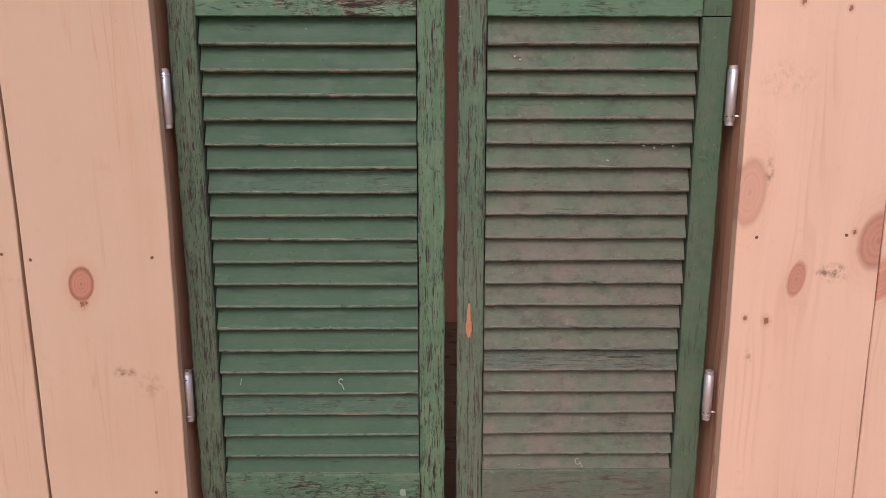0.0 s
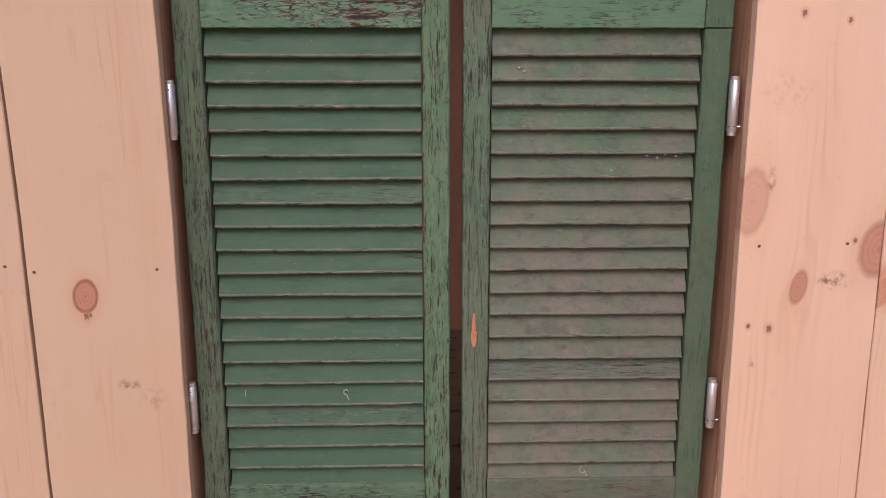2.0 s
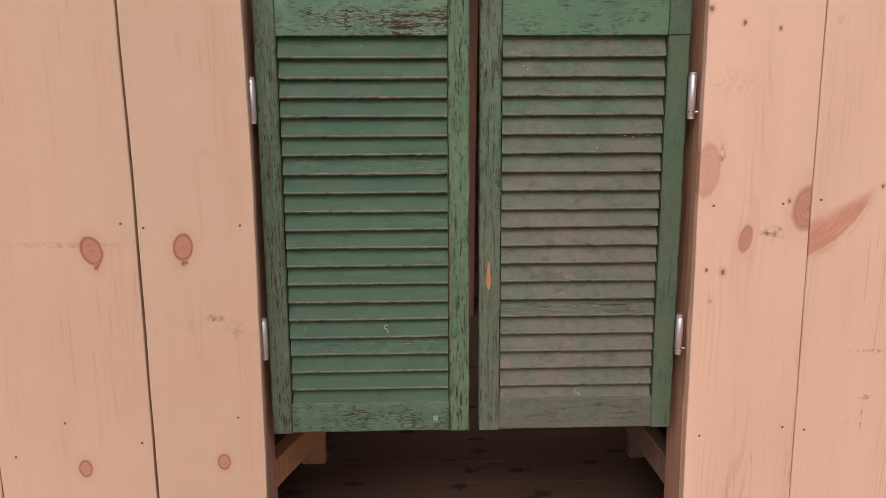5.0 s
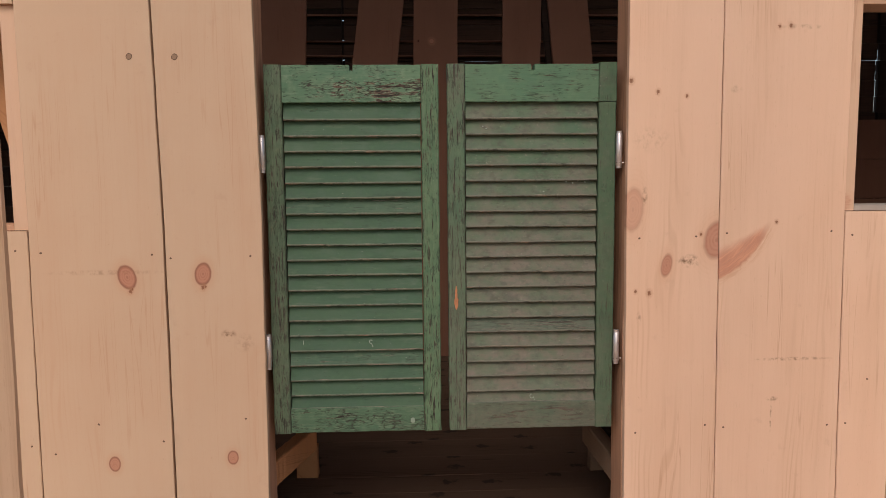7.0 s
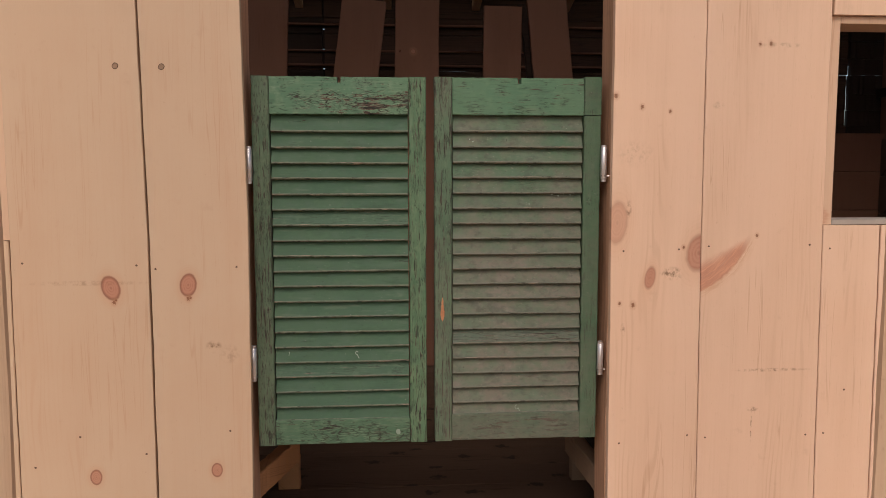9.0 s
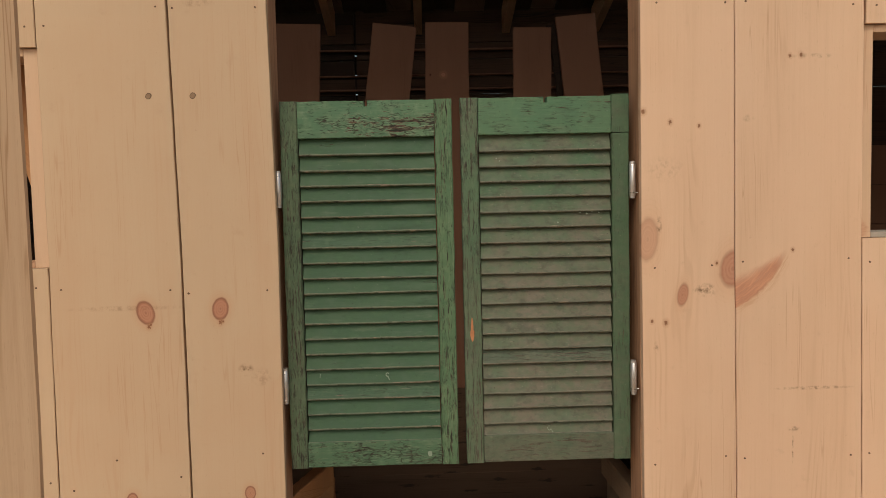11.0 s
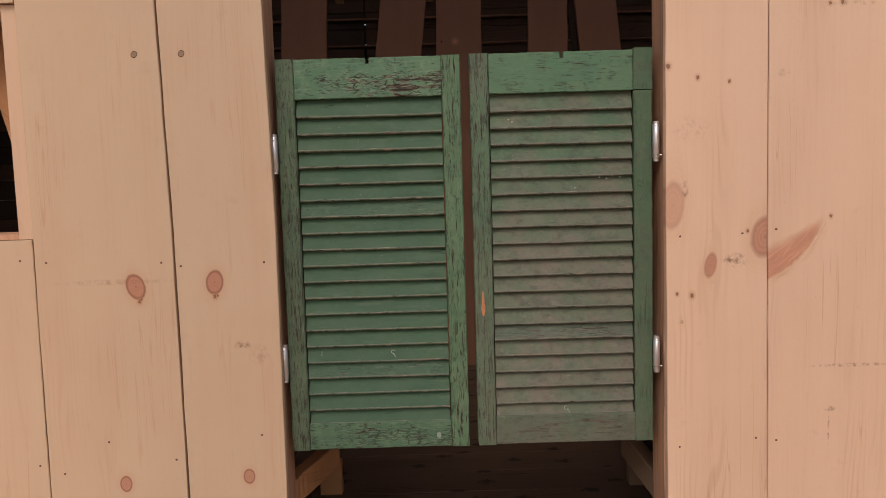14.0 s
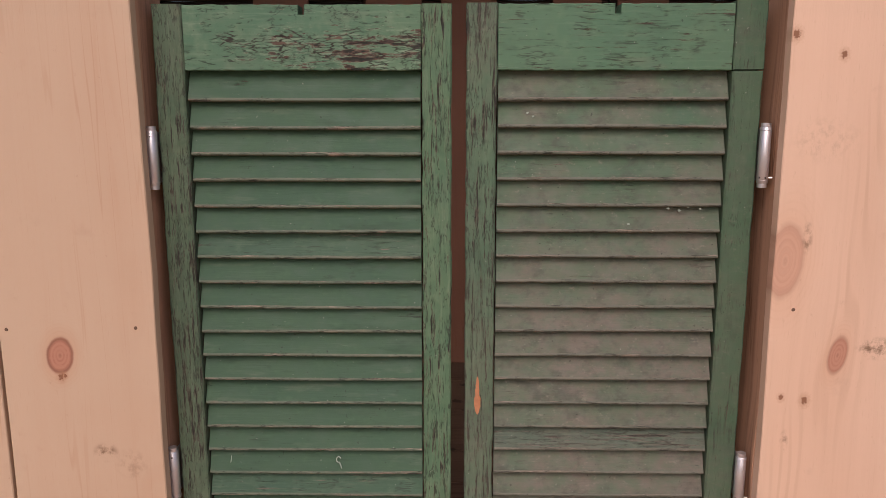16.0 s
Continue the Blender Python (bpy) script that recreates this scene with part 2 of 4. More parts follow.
def paint(name, across, seed, green=(0.060, 0.135, 0.082), pale=(0.115, 0.20, 0.125), crack=0.5, chip=0.15, patch=None, dust=0.0,
          wood=(0.105, 0.072, 0.052), run=6.0, tight=125.0, gator=0.0):
    """Old oil paint on wood: fades, splits along the grain, flakes off down to bare wood, and carries grey-brown dust."""
    g = Graph(name, 0.62)
    x, y, z = g.coords()
    w = g.m("ADD", g.m("MULTIPLY", g.chance(), 37.0), seed)
    a, b = (z, x) if across == "z" else (x, z)
    a = g.m("ADD", a, g.m("MULTIPLY", y, 0.8))
    va = g.xyz(a, b, w)
    aw = g.m("ADD", a, g.m("MULTIPLY", g.m("SUBTRACT", g.noise(va, 45, 2), 0.5), 0.004))

    def fibres(sa, sb, off, detail=4.0, rough=0.6):
        return g.noise(g.xyz(g.m("MULTIPLY", aw, sa), g.m("MULTIPLY", b, sb), g.m("ADD", w, off)), 1.0, detail, rough)

    split, thin, fine = fibres(tight, run, 1.0, 5.0, 0.66), fibres(330.0, run * 2.2, 5.0, 3.0), fibres(260.0, 14.0, 2.0, 4.0, 0.65)
    slow, gloss = g.noise(va, 6, 4), g.noise(va, 45, 4)
    zone = g.m("ADD", g.m("MULTIPLY", g.noise(va, 13, 3), 0.7), g.m("MULTIPLY", g.noise(va, 55, 2), 0.3))
    lean = g.m("MULTIPLY", g.m("SUBTRACT", zone, 0.5), 0.42)
    th = g.m("ADD", 0.235 + 0.205 * crack, lean)
    if patch:
        px, pz, rx, rz = patch
        X, Y, Z = g.place()
        dx = g.m("DIVIDE", g.m("SUBTRACT", X, px), rx)
        dz = g.m("DIVIDE", g.m("SUBTRACT", Z, pz), rz)
        d = g.m("SQRT", g.m("ADD", g.m("MULTIPLY", dx, dx), g.m("MULTIPLY", dz, dz)))
        th = g.m("ADD", th, g.step(d, 1.25, 0.3, -0.05, 0.075))
    gap = g.m("SUBTRACT", th, split)
    lost = g.step(gap, 0.0, 0.012)
    pit = g.step(gap, 0.035 + 0.03 * chip, 0.075 + 0.05 * chip)
    lip = g.m("MULTIPLY", g.step(gap, -0.05, -0.004), g.m("SUBTRACT", 1.0, lost))
    hairline = g.m("MULTIPLY", g.step(thin, 0.41, 0.36), g.step(zone, 0.60 - 0.28 * crack, 0.74 - 0.28 * crack))
    col = g.mix(g.step(slow, 0.3, 0.7), green, (green[0] * 0.80, green[1] * 0.90, green[2] * 0.92))
    col = g.mix(g.step(gloss, 0.45, 0.8, 0.0, 0.35), col, pale)
    col = g.mix(g.step(fine, 0.48, 0.78, 0.0, 0.45 * min(1.0, 0.15 + crack)), col, pale)
    smear = fibres(40.0, 9.0, 4.0)
    col = g.mix(g.step(smear, 0.56, 0.76, 0.0, 0.36), col, (0.145, 0.165, 0.115))
    col = g.mix(g.step(smear, 0.45, 0.25, 0.0, 0.55), col, (green[0] * 0.5, green[1] * 0.52, green[2] * 0.52))
    col = g.mix(g.m("MULTIPLY", lip, 0.55 * min(1.0, crack + 0.3)), col, pale)
    bare = g.mix(g.step(fine, 0.32, 0.66), (wood[0] * 0.45, wood[1] * 0.45, wood[2] * 0.45), wood)
    col = g.mix(lost, col, bare)
    col = g.mix(g.m("MAXIMUM", pit, g.m("MULTIPLY", hairline, 0.75)), col, (0.020, 0.021, 0.016))
    ridge = g.m("ABSOLUTE", g.m("SUBTRACT", fibres(tight * 0.62, run * 1.5, 8.0, 3.0), 0.5))
    veins = g.m("MULTIPLY", g.step(ridge, 0.026, 0.006), g.step(g.noise(va, 28, 3), 0.64 - 0.24 * crack, 0.74 - 0.24 * crack))
    col = g.mix(g.m("MULTIPLY", veins, min(0.9, 0.25 + 0.6 * crack)), col, (0.022, 0.024, 0.018))
    if gator:
        bend = g.m("MULTIPLY", g.m("SUBTRACT", g.noise(va, 70, 2), 0.5), 0.0055)
        scales = g.xyz(g.m("MULTIPLY", g.m("ADD", a, bend), 235.0), g.m("MULTIPLY", g.m("ADD", b, bend), 40.0), w)
        edge, flakes = g.cells(scales), g.cells(scales, 1.0, "F1")
        where = g.m("ADD", g.noise(va, 17, 4, 0.65), g.step(d, 1.2, 0.25, -0.16, 0.12) if patch else 0.0)
        crust = g.step(where, 0.50, 0.60, 0.0, gator)
        col = g.mix(g.m("MULTIPLY", g.step(flakes, 0.5, 0.15, 0.0, 0.5), crust), col, pale)
        col = g.mix(g.m("MULTIPLY", g.step(edge, 0.09, 0.025), crust), col, (0.030, 0.028, 0.020))
        gone = g.m("MULTIPLY", g.step(g.noise(g.xyz(g.m("MULTIPLY", a, 150.0), g.m("MULTIPLY", b, 45.0), g.m("ADD", w, 9.0)), 1.0, 3), 0.56, 0.60), g.step(where, 0.57, 0.66, 0.0, gator))
        col = g.mix(gone, col, bare)
    if dust:
        X, Y, Z = g.place()
        big = g.noise(g.xyz(X, 0.0, Z), 7.0, 4, 0.6)
        field = g.m("ADD", g.step(Z, 1.15, 0.60, 0.0, 0.42), g.step(big, 0.32, 0.66, 0.0, 0.66))
        small = g.noise(g.xyz(X, w, g.m("MULTIPLY", Z, 1.7)), 42, 5, 0.72)
        field = g.m("MULTIPLY", field, g.step(small, 0.28, 0.70, 0.50, 1.08))
        col = g.mix(g.m("MULTIPLY", field, dust, clamp=True), col, (0.140, 0.119, 0.092))
        grime = g.noise(g.xyz(X, w, g.m("MULTIPLY", Z, 1.4)), 30, 6, 0.72)
        col = g.mix(g.m("MULTIPLY", g.step(grime, 0.46, 0.70, 0.0, 0.62), min(1.0, dust)), col, (0.058, 0.060, 0.046))
        powder = g.noise(g.xyz(X, g.m("ADD", w, 4.0), g.m("MULTIPLY", Z, 1.8)), 85, 4, 0.7)
        col = g.mix(g.m("MULTIPLY", g.step(powder, 0.58, 0.74, 0.0, 0.5), min(1.0, dust)), col, (0.225, 0.20, 0.155))
    speck = g.noise(g.xyz(a, b, w), 210, 2)
    col = g.mix(g.step(speck, 0.745, 0.77, 0.0, 0.5), col, (0.40, 0.39, 0.33))
    hole = g.noise(g.xyz(a, b, g.m("ADD", w, 6.0)), 160, 2)
    col = g.mix(g.step(hole, 0.72, 0.75, 0.0, 0.6), col, (0.02, 0.022, 0.017))
    h = g.m("ADD", g.m("MULTIPLY", gloss, 0.2), g.m("ADD", g.m("MULTIPLY", fine, 0.3), g.m("MULTIPLY", lip, 0.3)))
    h = g.m("SUBTRACT", h, g.m("ADD", g.m("MULTIPLY", lost, 0.5), g.m("ADD", g.m("MULTIPLY", pit, 0.9), g.m("MULTIPLY", hairline, 0.5))))
    return g.finish(col, h, 0.7, 0.0014, g.step(gloss, 0.3, 0.7, 0.55, 0.85))


def plain(name, colour, rough=0.7, metal=0.0, scale=60, amount=0.25):
    g = Graph(name, rough, metal)
    x, y, z = g.coords()
    n = g.noise(g.xyz(x, y, z), scale, 4)
    n2 = g.noise(g.xyz(x, y, z), scale * 0.13, 3)
    col = g.mix(g.m("MULTIPLY", g.m("ADD", n, n2), 0.5), tuple(c * (1 - amount) for c in colour), tuple(min(1, c * (1 + amount)) for c in colour))
    return g.finish(col, n, 0.15, 0.001, g.step(n, 0.3, 0.7, rough * 0.85, min(1, rough * 1.15)))


# ---- materials ----
# TAN darkens the same pine left of the doorway, standing in for weaker light there
LIGHT, TAN, DARK = (0.700, 0.472, 0.338), (0.545, 0.384, 0.265), (0.50, 0.300, 0.190)
M_TAN = [pine("dimmed_left_pine", TAN, DARK, 7 + 1.9 * k) for k in range(2)]
M_PINE = [pine("fresh_pine", LIGHT, DARK, 1.7 * k) for k in range(4)]
M_L1 = pine("pine_beside_door", TAN, DARK, 11, [(-0.573, 0.780, 0.0175, 0.025, 1.0, -8), (-0.519, 0.327, 0.012, 0.016, 0.9)],
            [(-0.574, 0.748, 0.005), (-0.568, 0.750, 0.003)], [(-0.518, 0.631, 0.022, 0.018, 0.9), (-0.48, 0.612, 0.03, 0.03, 0.3), (-0.60, 1.5, 0.05, 0.012, 0.3)], 0.8)
M_L2 = pine("pine_wide_board", TAN, DARK, 17, [(-0.7505, 0.775, 0.019, 0.027, 1.0, 18), (-0.803, 0.318, 0.0125, 0.017, 0.9)],
            [(-0.744, 0.741, 0.005), (-0.740, 0.746, 0.003)], [(-0.80, 0.787, 0.17, 0.008, 0.35)], 0.8)
M_R1 = pine("pine_knotty_board", LIGHT, DARK, 23, [(0.5445, 0.785, 0.0125, 0.027, 0.88, -10), (0.459, 0.922, 0.024, 0.050, 0.71, -4), (0.668, 0.846, 0.030, 0.044, 0.88, -10)],
            [(0.469, 0.721, 0.004), (0.503, 0.717, 0.006), (0.515, 1.202, 0.005), (0.585, 1.192, 0.004), (0.450, 1.228, 0.006), (0.628, 0.860, 0.004)],
            [(0.600, 0.795, 0.036, 0.020, 0.9), (0.478, 0.653, 0.008, 0.022, 0.8), (0.487, 0.955, 0.010, 0.028, 0.7), (0.50, 1.09, 0.06, 0.04, 0.2)], 0.9)
M_R2 = pine("pine_spike_knot_board", LIGHT, DARK, 29, (),
            [(0.815, 0.888, 0.004), (0.805, 1.354, 0.004), (0.832, 1.356, 0.005)],
            [(0.87, 0.546, 0.12, 0.006, 0.7), (0.818, 0.40, 0.003, 0.05, 0.9), (0.82, 0.445, 0.02, 0.008, 0.7), (0.705, 1.208, 0.02, 0.012, 0.3), (0.86, 1.353, 0.07, 0.008, 0.4)],
            1.1, flame=((0.662, 0.742), (0.806, 0.894), 0.094))
M_POST = pine("post_pine", (0.54, 0.365, 0.245), (0.36, 0.215, 0.125), 41, (), (), (), 1.5, figure=0.9)
M_STUD = pine("stud_wood", (0.52, 0.29, 0.18), (0.21, 0.105, 0.060), 47, (), (), (), 1.8, figure=1.3)
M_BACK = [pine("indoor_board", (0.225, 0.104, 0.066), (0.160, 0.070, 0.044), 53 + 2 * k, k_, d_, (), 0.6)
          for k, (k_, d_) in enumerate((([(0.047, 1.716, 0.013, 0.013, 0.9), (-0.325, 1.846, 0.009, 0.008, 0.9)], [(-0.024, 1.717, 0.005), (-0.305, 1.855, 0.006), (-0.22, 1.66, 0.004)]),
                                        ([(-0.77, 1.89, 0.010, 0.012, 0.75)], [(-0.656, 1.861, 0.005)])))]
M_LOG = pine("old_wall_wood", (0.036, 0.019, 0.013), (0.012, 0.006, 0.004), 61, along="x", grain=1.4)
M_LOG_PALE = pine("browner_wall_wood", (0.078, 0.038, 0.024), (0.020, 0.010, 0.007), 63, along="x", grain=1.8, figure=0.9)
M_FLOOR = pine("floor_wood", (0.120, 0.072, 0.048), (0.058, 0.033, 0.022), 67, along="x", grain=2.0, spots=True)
M_RAFTER = pine("rafter_wood", (0.66, 0.43, 0.27), (0.36, 0.21, 0.12), 71, along="y", grain=1.2)
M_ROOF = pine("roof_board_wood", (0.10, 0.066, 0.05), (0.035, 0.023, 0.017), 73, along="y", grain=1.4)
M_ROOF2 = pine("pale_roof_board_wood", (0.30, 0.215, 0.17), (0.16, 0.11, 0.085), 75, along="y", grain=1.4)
M_BENCH = pine("bench_wood", (0.50, 0.245, 0.115), (0.30, 0.13, 0.06), 79, along="y", grain=1.2)
M_GREY = pine("grey_bench_wood", (0.25, 0.165, 0.11), (0.14, 0.085, 0.055), 81, along="y", grain=1.2)
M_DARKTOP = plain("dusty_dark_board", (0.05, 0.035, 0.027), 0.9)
M_LINER = pine("window_liner_pine", (0.60, 0.40, 0.28), (0.48, 0.30, 0.20), 83, [(0.985, 0.935, 0.02, 0.02, 0.4)])
M_SILL = plain("grey_sill_wood", (0.34, 0.29, 0.25), 0.8)
M_NAIL = plain("nail_iron", (0.15, 0.085, 0.055), 0.7, 0.15)
M_SCREW = plain("brown_screw_head", (0.27, 0.17, 0.11), 0.6, 0.1, 500)
M_RUST = plain("rusty_hole_rim", (0.085, 0.045, 0.028), 0.9)
M_STEEL = plain("brushed_steel", (0.62, 0.58, 0.58), 0.34, 0.75, 300, 0.12)
M_HOLE = plain("dark_hole", (0.012, 0.011, 0.010), 0.9)
M_EARTH = plain("dry_earth", (0.30, 0.235, 0.17), 0.95, 0.0, 8, 0.3)
M_DECK = pine("porch_deck_wood", (0.42, 0.29, 0.19), (0.27, 0.17, 0.10), 89, along="x", grain=1.2)
G_SLAT = paint("slat_paint", "z", 3, (0.050, 0.094, 0.053), (0.091, 0.147, 0.090), crack=0.10, chip=0.1, run=8.0)
G_WORN = paint("worn_slat_paint", "z", 33, (0.054, 0.098, 0.058), (0.15, 0.19, 0.135), crack=0.52, chip=0.8, wood=(0.25, 0.205, 0.16), run=7.0, tight=150.0)
G_STILE = paint("stile_paint", "x", 5, (0.091, 0.154, 0.084), (0.195, 0.255, 0.155), crack=0.80, chip=0.1, wood=(0.095, 0.080, 0.058), run=15.0, tight=300.0)
G_OLD = paint("weathered_stile_paint", "x", 37, (0.080, 0.124, 0.072), (0.165, 0.205, 0.13), crack=0.92, chip=0.1, dust=0.22, wood=(0.085, 0.072, 0.054), run=16.0, tight=280.0)
G_TOP = paint("flaked_rail_paint", "z", 7, (0.092, 0.168, 0.098), (0.245, 0.310, 0.215), crack=0.62, chip=0.5, patch=(-0.15, 1.215, 0.22, 0.042), wood=(0.135, 0.085, 0.062), run=24.0, tight=150.0, gator=1.0)
G_BOTTOM = paint("cracked_rail_paint", "z", 9, (0.074, 0.130, 0.076), (0.175, 0.240, 0.155), crack=0.75, chip=0.1, wood=(0.060, 0.050, 0.037), run=15.0, tight=150.0, gator=0.8)
G_NOSE = paint("worn_slat_edge", "z", 13, (0.112, 0.128, 0.086), (0.25, 0.225, 0.165), crack=0.76, chip=1.6, wood=(0.33, 0.265, 0.20), run=16.0, tight=260.0)
D_SLAT = paint("dusty_slat_paint", "z", 15, (0.068, 0.118, 0.066), (0.112, 0.166, 0.10), crack=0.24, chip=0.3, dust=1.15, run=9.0)
D_WORN = paint("weathered_dusty_slat", "z", 35, (0.070, 0.105, 0.070), (0.19, 0.19, 0.15), crack=0.88, chip=0.3, dust=0.55, wood=(0.20, 0.17, 0.135), run=12.0, tight=190.0)
D_BOTTOM = paint("dusty_rail_paint", "z", 25, (0.068, 0.108, 0.068), (0.16, 0.185, 0.13), crack=0.68, chip=0.6, dust=0.62, run=9.0)
D_STILE = paint("dusty_stile_paint", "x", 17, (0.084, 0.140, 0.082), (0.155, 0.20, 0.13), crack=0.86, chip=0.1, dust=0.5, wood=(0.090, 0.075, 0.056), run=12.0, tight=300.0)
D_HINGE_STILE = paint("sound_stile_paint", "x", 19, (0.056, 0.112, 0.060), (0.10, 0.16, 0.092), crack=0.45, chip=0.2, dust=0.42, run=9.0, tight=240.0)
D_TOP = paint("dry_rail_paint", "z", 21, (0.088, 0.168, 0.096), (0.155, 0.235, 0.145), crack=0.62, chip=0.2, dust=0.14, run=7.0, tight=150.0)
D_NOSE = paint("dusty_slat_edge", "z", 23, (0.130, 0.128, 0.094), (0.25, 0.215, 0.165), crack=0.72, chip=1.6, dust=0.3, wood=(0.31, 0.25, 0.19), run=16.0, tight=260.0)
M_SCAR = plain("bare_orange_wood", (0.42, 0.175, 0.085), 0.8, 0.0, 260, 0.6)
M_CHALK = plain("chalk_white", (0.27, 0.31, 0.25), 0.9)

# ---- building helpers ----
PLACE = {}


def thing(name, at=(0, 0, 0), label="", category="", group="", kind=""):
    ob = new(name)
    ob.location = at
    PLACE[ob.name] = Matrix.Translation(at)
    return tagged(ob, label, category, group, kind)


def part(name, bm, material, parent=None, label="", smooth=False):
    mesh = bpy.data.meshes.new(name)
    bm.normal_update()
    bm.to_mesh(mesh)
    bm.free()
    return piece(name, mesh, material, parent, label, smooth)


def piece(name, mesh, material, parent=None, label="", smooth=False, at=None):
    for mat in material if isinstance(material, (list, tuple)) else [material]:
        if mat and mat.name not in [q.name for q in mesh.materials if q]:
            mesh.materials.append(mat)
    if smooth:
        for p in mesh.polygons:
            p.use_smooth = True
    ob = new(name, mesh)
    m = at if at is not None else Matrix()
    PLACE[ob.name] = m
    ob.matrix_basis = m
    if parent:
        ob.parent = parent
        ob.matrix_parent_inverse = PLACE[parent.name].inverted()
    return tagged(ob, label)


def box(bm, lo, hi, bevel=0.0015):
    m = Matrix.Translation([(a + b) / 2 for a, b in zip(lo, hi)]) @ Matrix.Diagonal([*(b - a for a, b in zip(lo, hi)), 1])
    made = bmesh.ops.create_cube(bm, size=1.0, matrix=m)
    if bevel:
        edges = {e for v in made["verts"] for e in v.link_edges}
        bmesh.ops.bevel(bm, geom=list(edges), offset=bevel, segments=2, affect="EDGES", profile=0.6)
    return bm


def slab(lo, hi, bevel=0.0015):
    return box(bmesh.new(), lo, hi, bevel)


def rough_board(lo, hi, axis, seed, wander=0.0008, bevel=0.002, count=24):
    """A board whose long edges wander slightly, with eased corners."""
    rng = random.Random(seed)
    a, b = [k for k in range(3) if k != axis]
    bm, rings = bmesh.new(), []
    for i in range(count + 1):
        t = lo[axis] + (hi[axis] - lo[axis]) * i / count
        e = [rng.uniform(-wander, wander) for _ in range(4)]
        a0, a1, b0, b1 = lo[a] + e[0], hi[a] + e[1], lo[b] + e[2] * 0.4, hi[b] + e[3] * 0.4
        c = bevel * rng.uniform(0.7, 1.3)
        ring = []
        for p, q in ((a0 + c, b0), (a1 - c, b0), (a1, b0 + c), (a1, b1 - c), (a1 - c, b1), (a0 + c, b1), (a0, b1 - c), (a0, b0 + c)):
            co = [0, 0, 0]
            co[axis], co[a], co[b] = t, p, q
            ring.append(bm.verts.new(co))
        rings.append(ring)
    for r0, r1 in zip(rings, rings[1:]):
        for k in range(8):
            bm.faces.new((r0[k], r0[(k + 1) % 8], r1[(k + 1) % 8], r1[k]))
    bm.faces.new(rings[0][::-1]), bm.faces.new(rings[-1])
    bmesh.ops.recalc_face_normals(bm, faces=bm.faces)
    return bm


def rod(bm, base, top, r, sides=20, r2=None):
    base, top = Vector(base), Vector(top)
    way = top - base
    m = Matrix.Translation((base + top) / 2) @ way.to_track_quat("Z", "Y").to_matrix().to_4x4()
    bmesh.ops.create_cone(bm, cap_ends=True, segments=sides, radius1=r, radius2=r if r2 is None else r2, depth=way.length, matrix=m)
    return bm


def head_mesh(name, rings, material, dark):
    """A small round head facing the porch, from (radius, depth) rings, its outermost band dark."""
    bm, loops = bmesh.new(), []
    for r, y in rings:
        loops.append([bm.verts.new((r * (1.0 + 0.16 * math.sin(2 * t + 0.5)) * math.cos(t), y, r * 1.12 * math.sin(t))) for t in (2 * math.pi * k / 12 for k in range(12))])
    for n, (a, b) in enumerate(zip(loops, loops[1:])):
        for k in range(12):
            f = bm.faces.new((a[k], a[(k + 1) % 12], b[(k + 1) % 12], b[k]))
            f.material_index = 1 if n in (0, 1) else 0
    bm.faces.new(loops[-1])
    bmesh.ops.recalc_face_normals(bm, faces=bm.faces)
    mesh = bpy.data.meshes.new(name)
    bm.to_mesh(mesh)
    bm.free()
    mesh.materials.append(material)
    mesh.materials.append(dark)
    return mesh


NAIL = head_mesh("nail", ((0.0026, 0.004), (0.0023, -0.0005), (0.0018, -0.0007), (0.0009, -0.0005)), M_NAIL, M_RUST)
SCREW = head_mesh("screw", ((0.0072, 0.004), (0.0068, -0.0005), (0.0056, -0.0008), (0.0045, -0.0004), (0.0018, -0.0007)), M_SCREW, M_RUST)


# ---- ground and porch ----
bm = bmesh.new()
bmesh.ops.create_grid(bm, x_segments=40, y_segments=40, size=400, matrix=Matrix.Translation((0, 0, -0.12)))
tagged(part("ground", bm, M_EARTH), "dry trodden earth reaching to the horizon", "ground", kind="structure")
deck = thing("porch_floor", (0, -1.0, 0), "weathered pine porch boards before the doorway", "floor", kind="structure")
for k in range(10):
    y1 = -0.06 - 0.20 * k
    part("plank", rough_board((-3.2, y1 - 0.196, -0.04), (3.2, y1, -0.002), 0, k), M_DECK, deck)

# ---- front wall ----
FRONT, BACK = -0.056, -0.036
wall = thing("wall_front", (0, -0.04, 0), "wall of fresh knotty pine boards round a doorway", "wall", kind="structure")
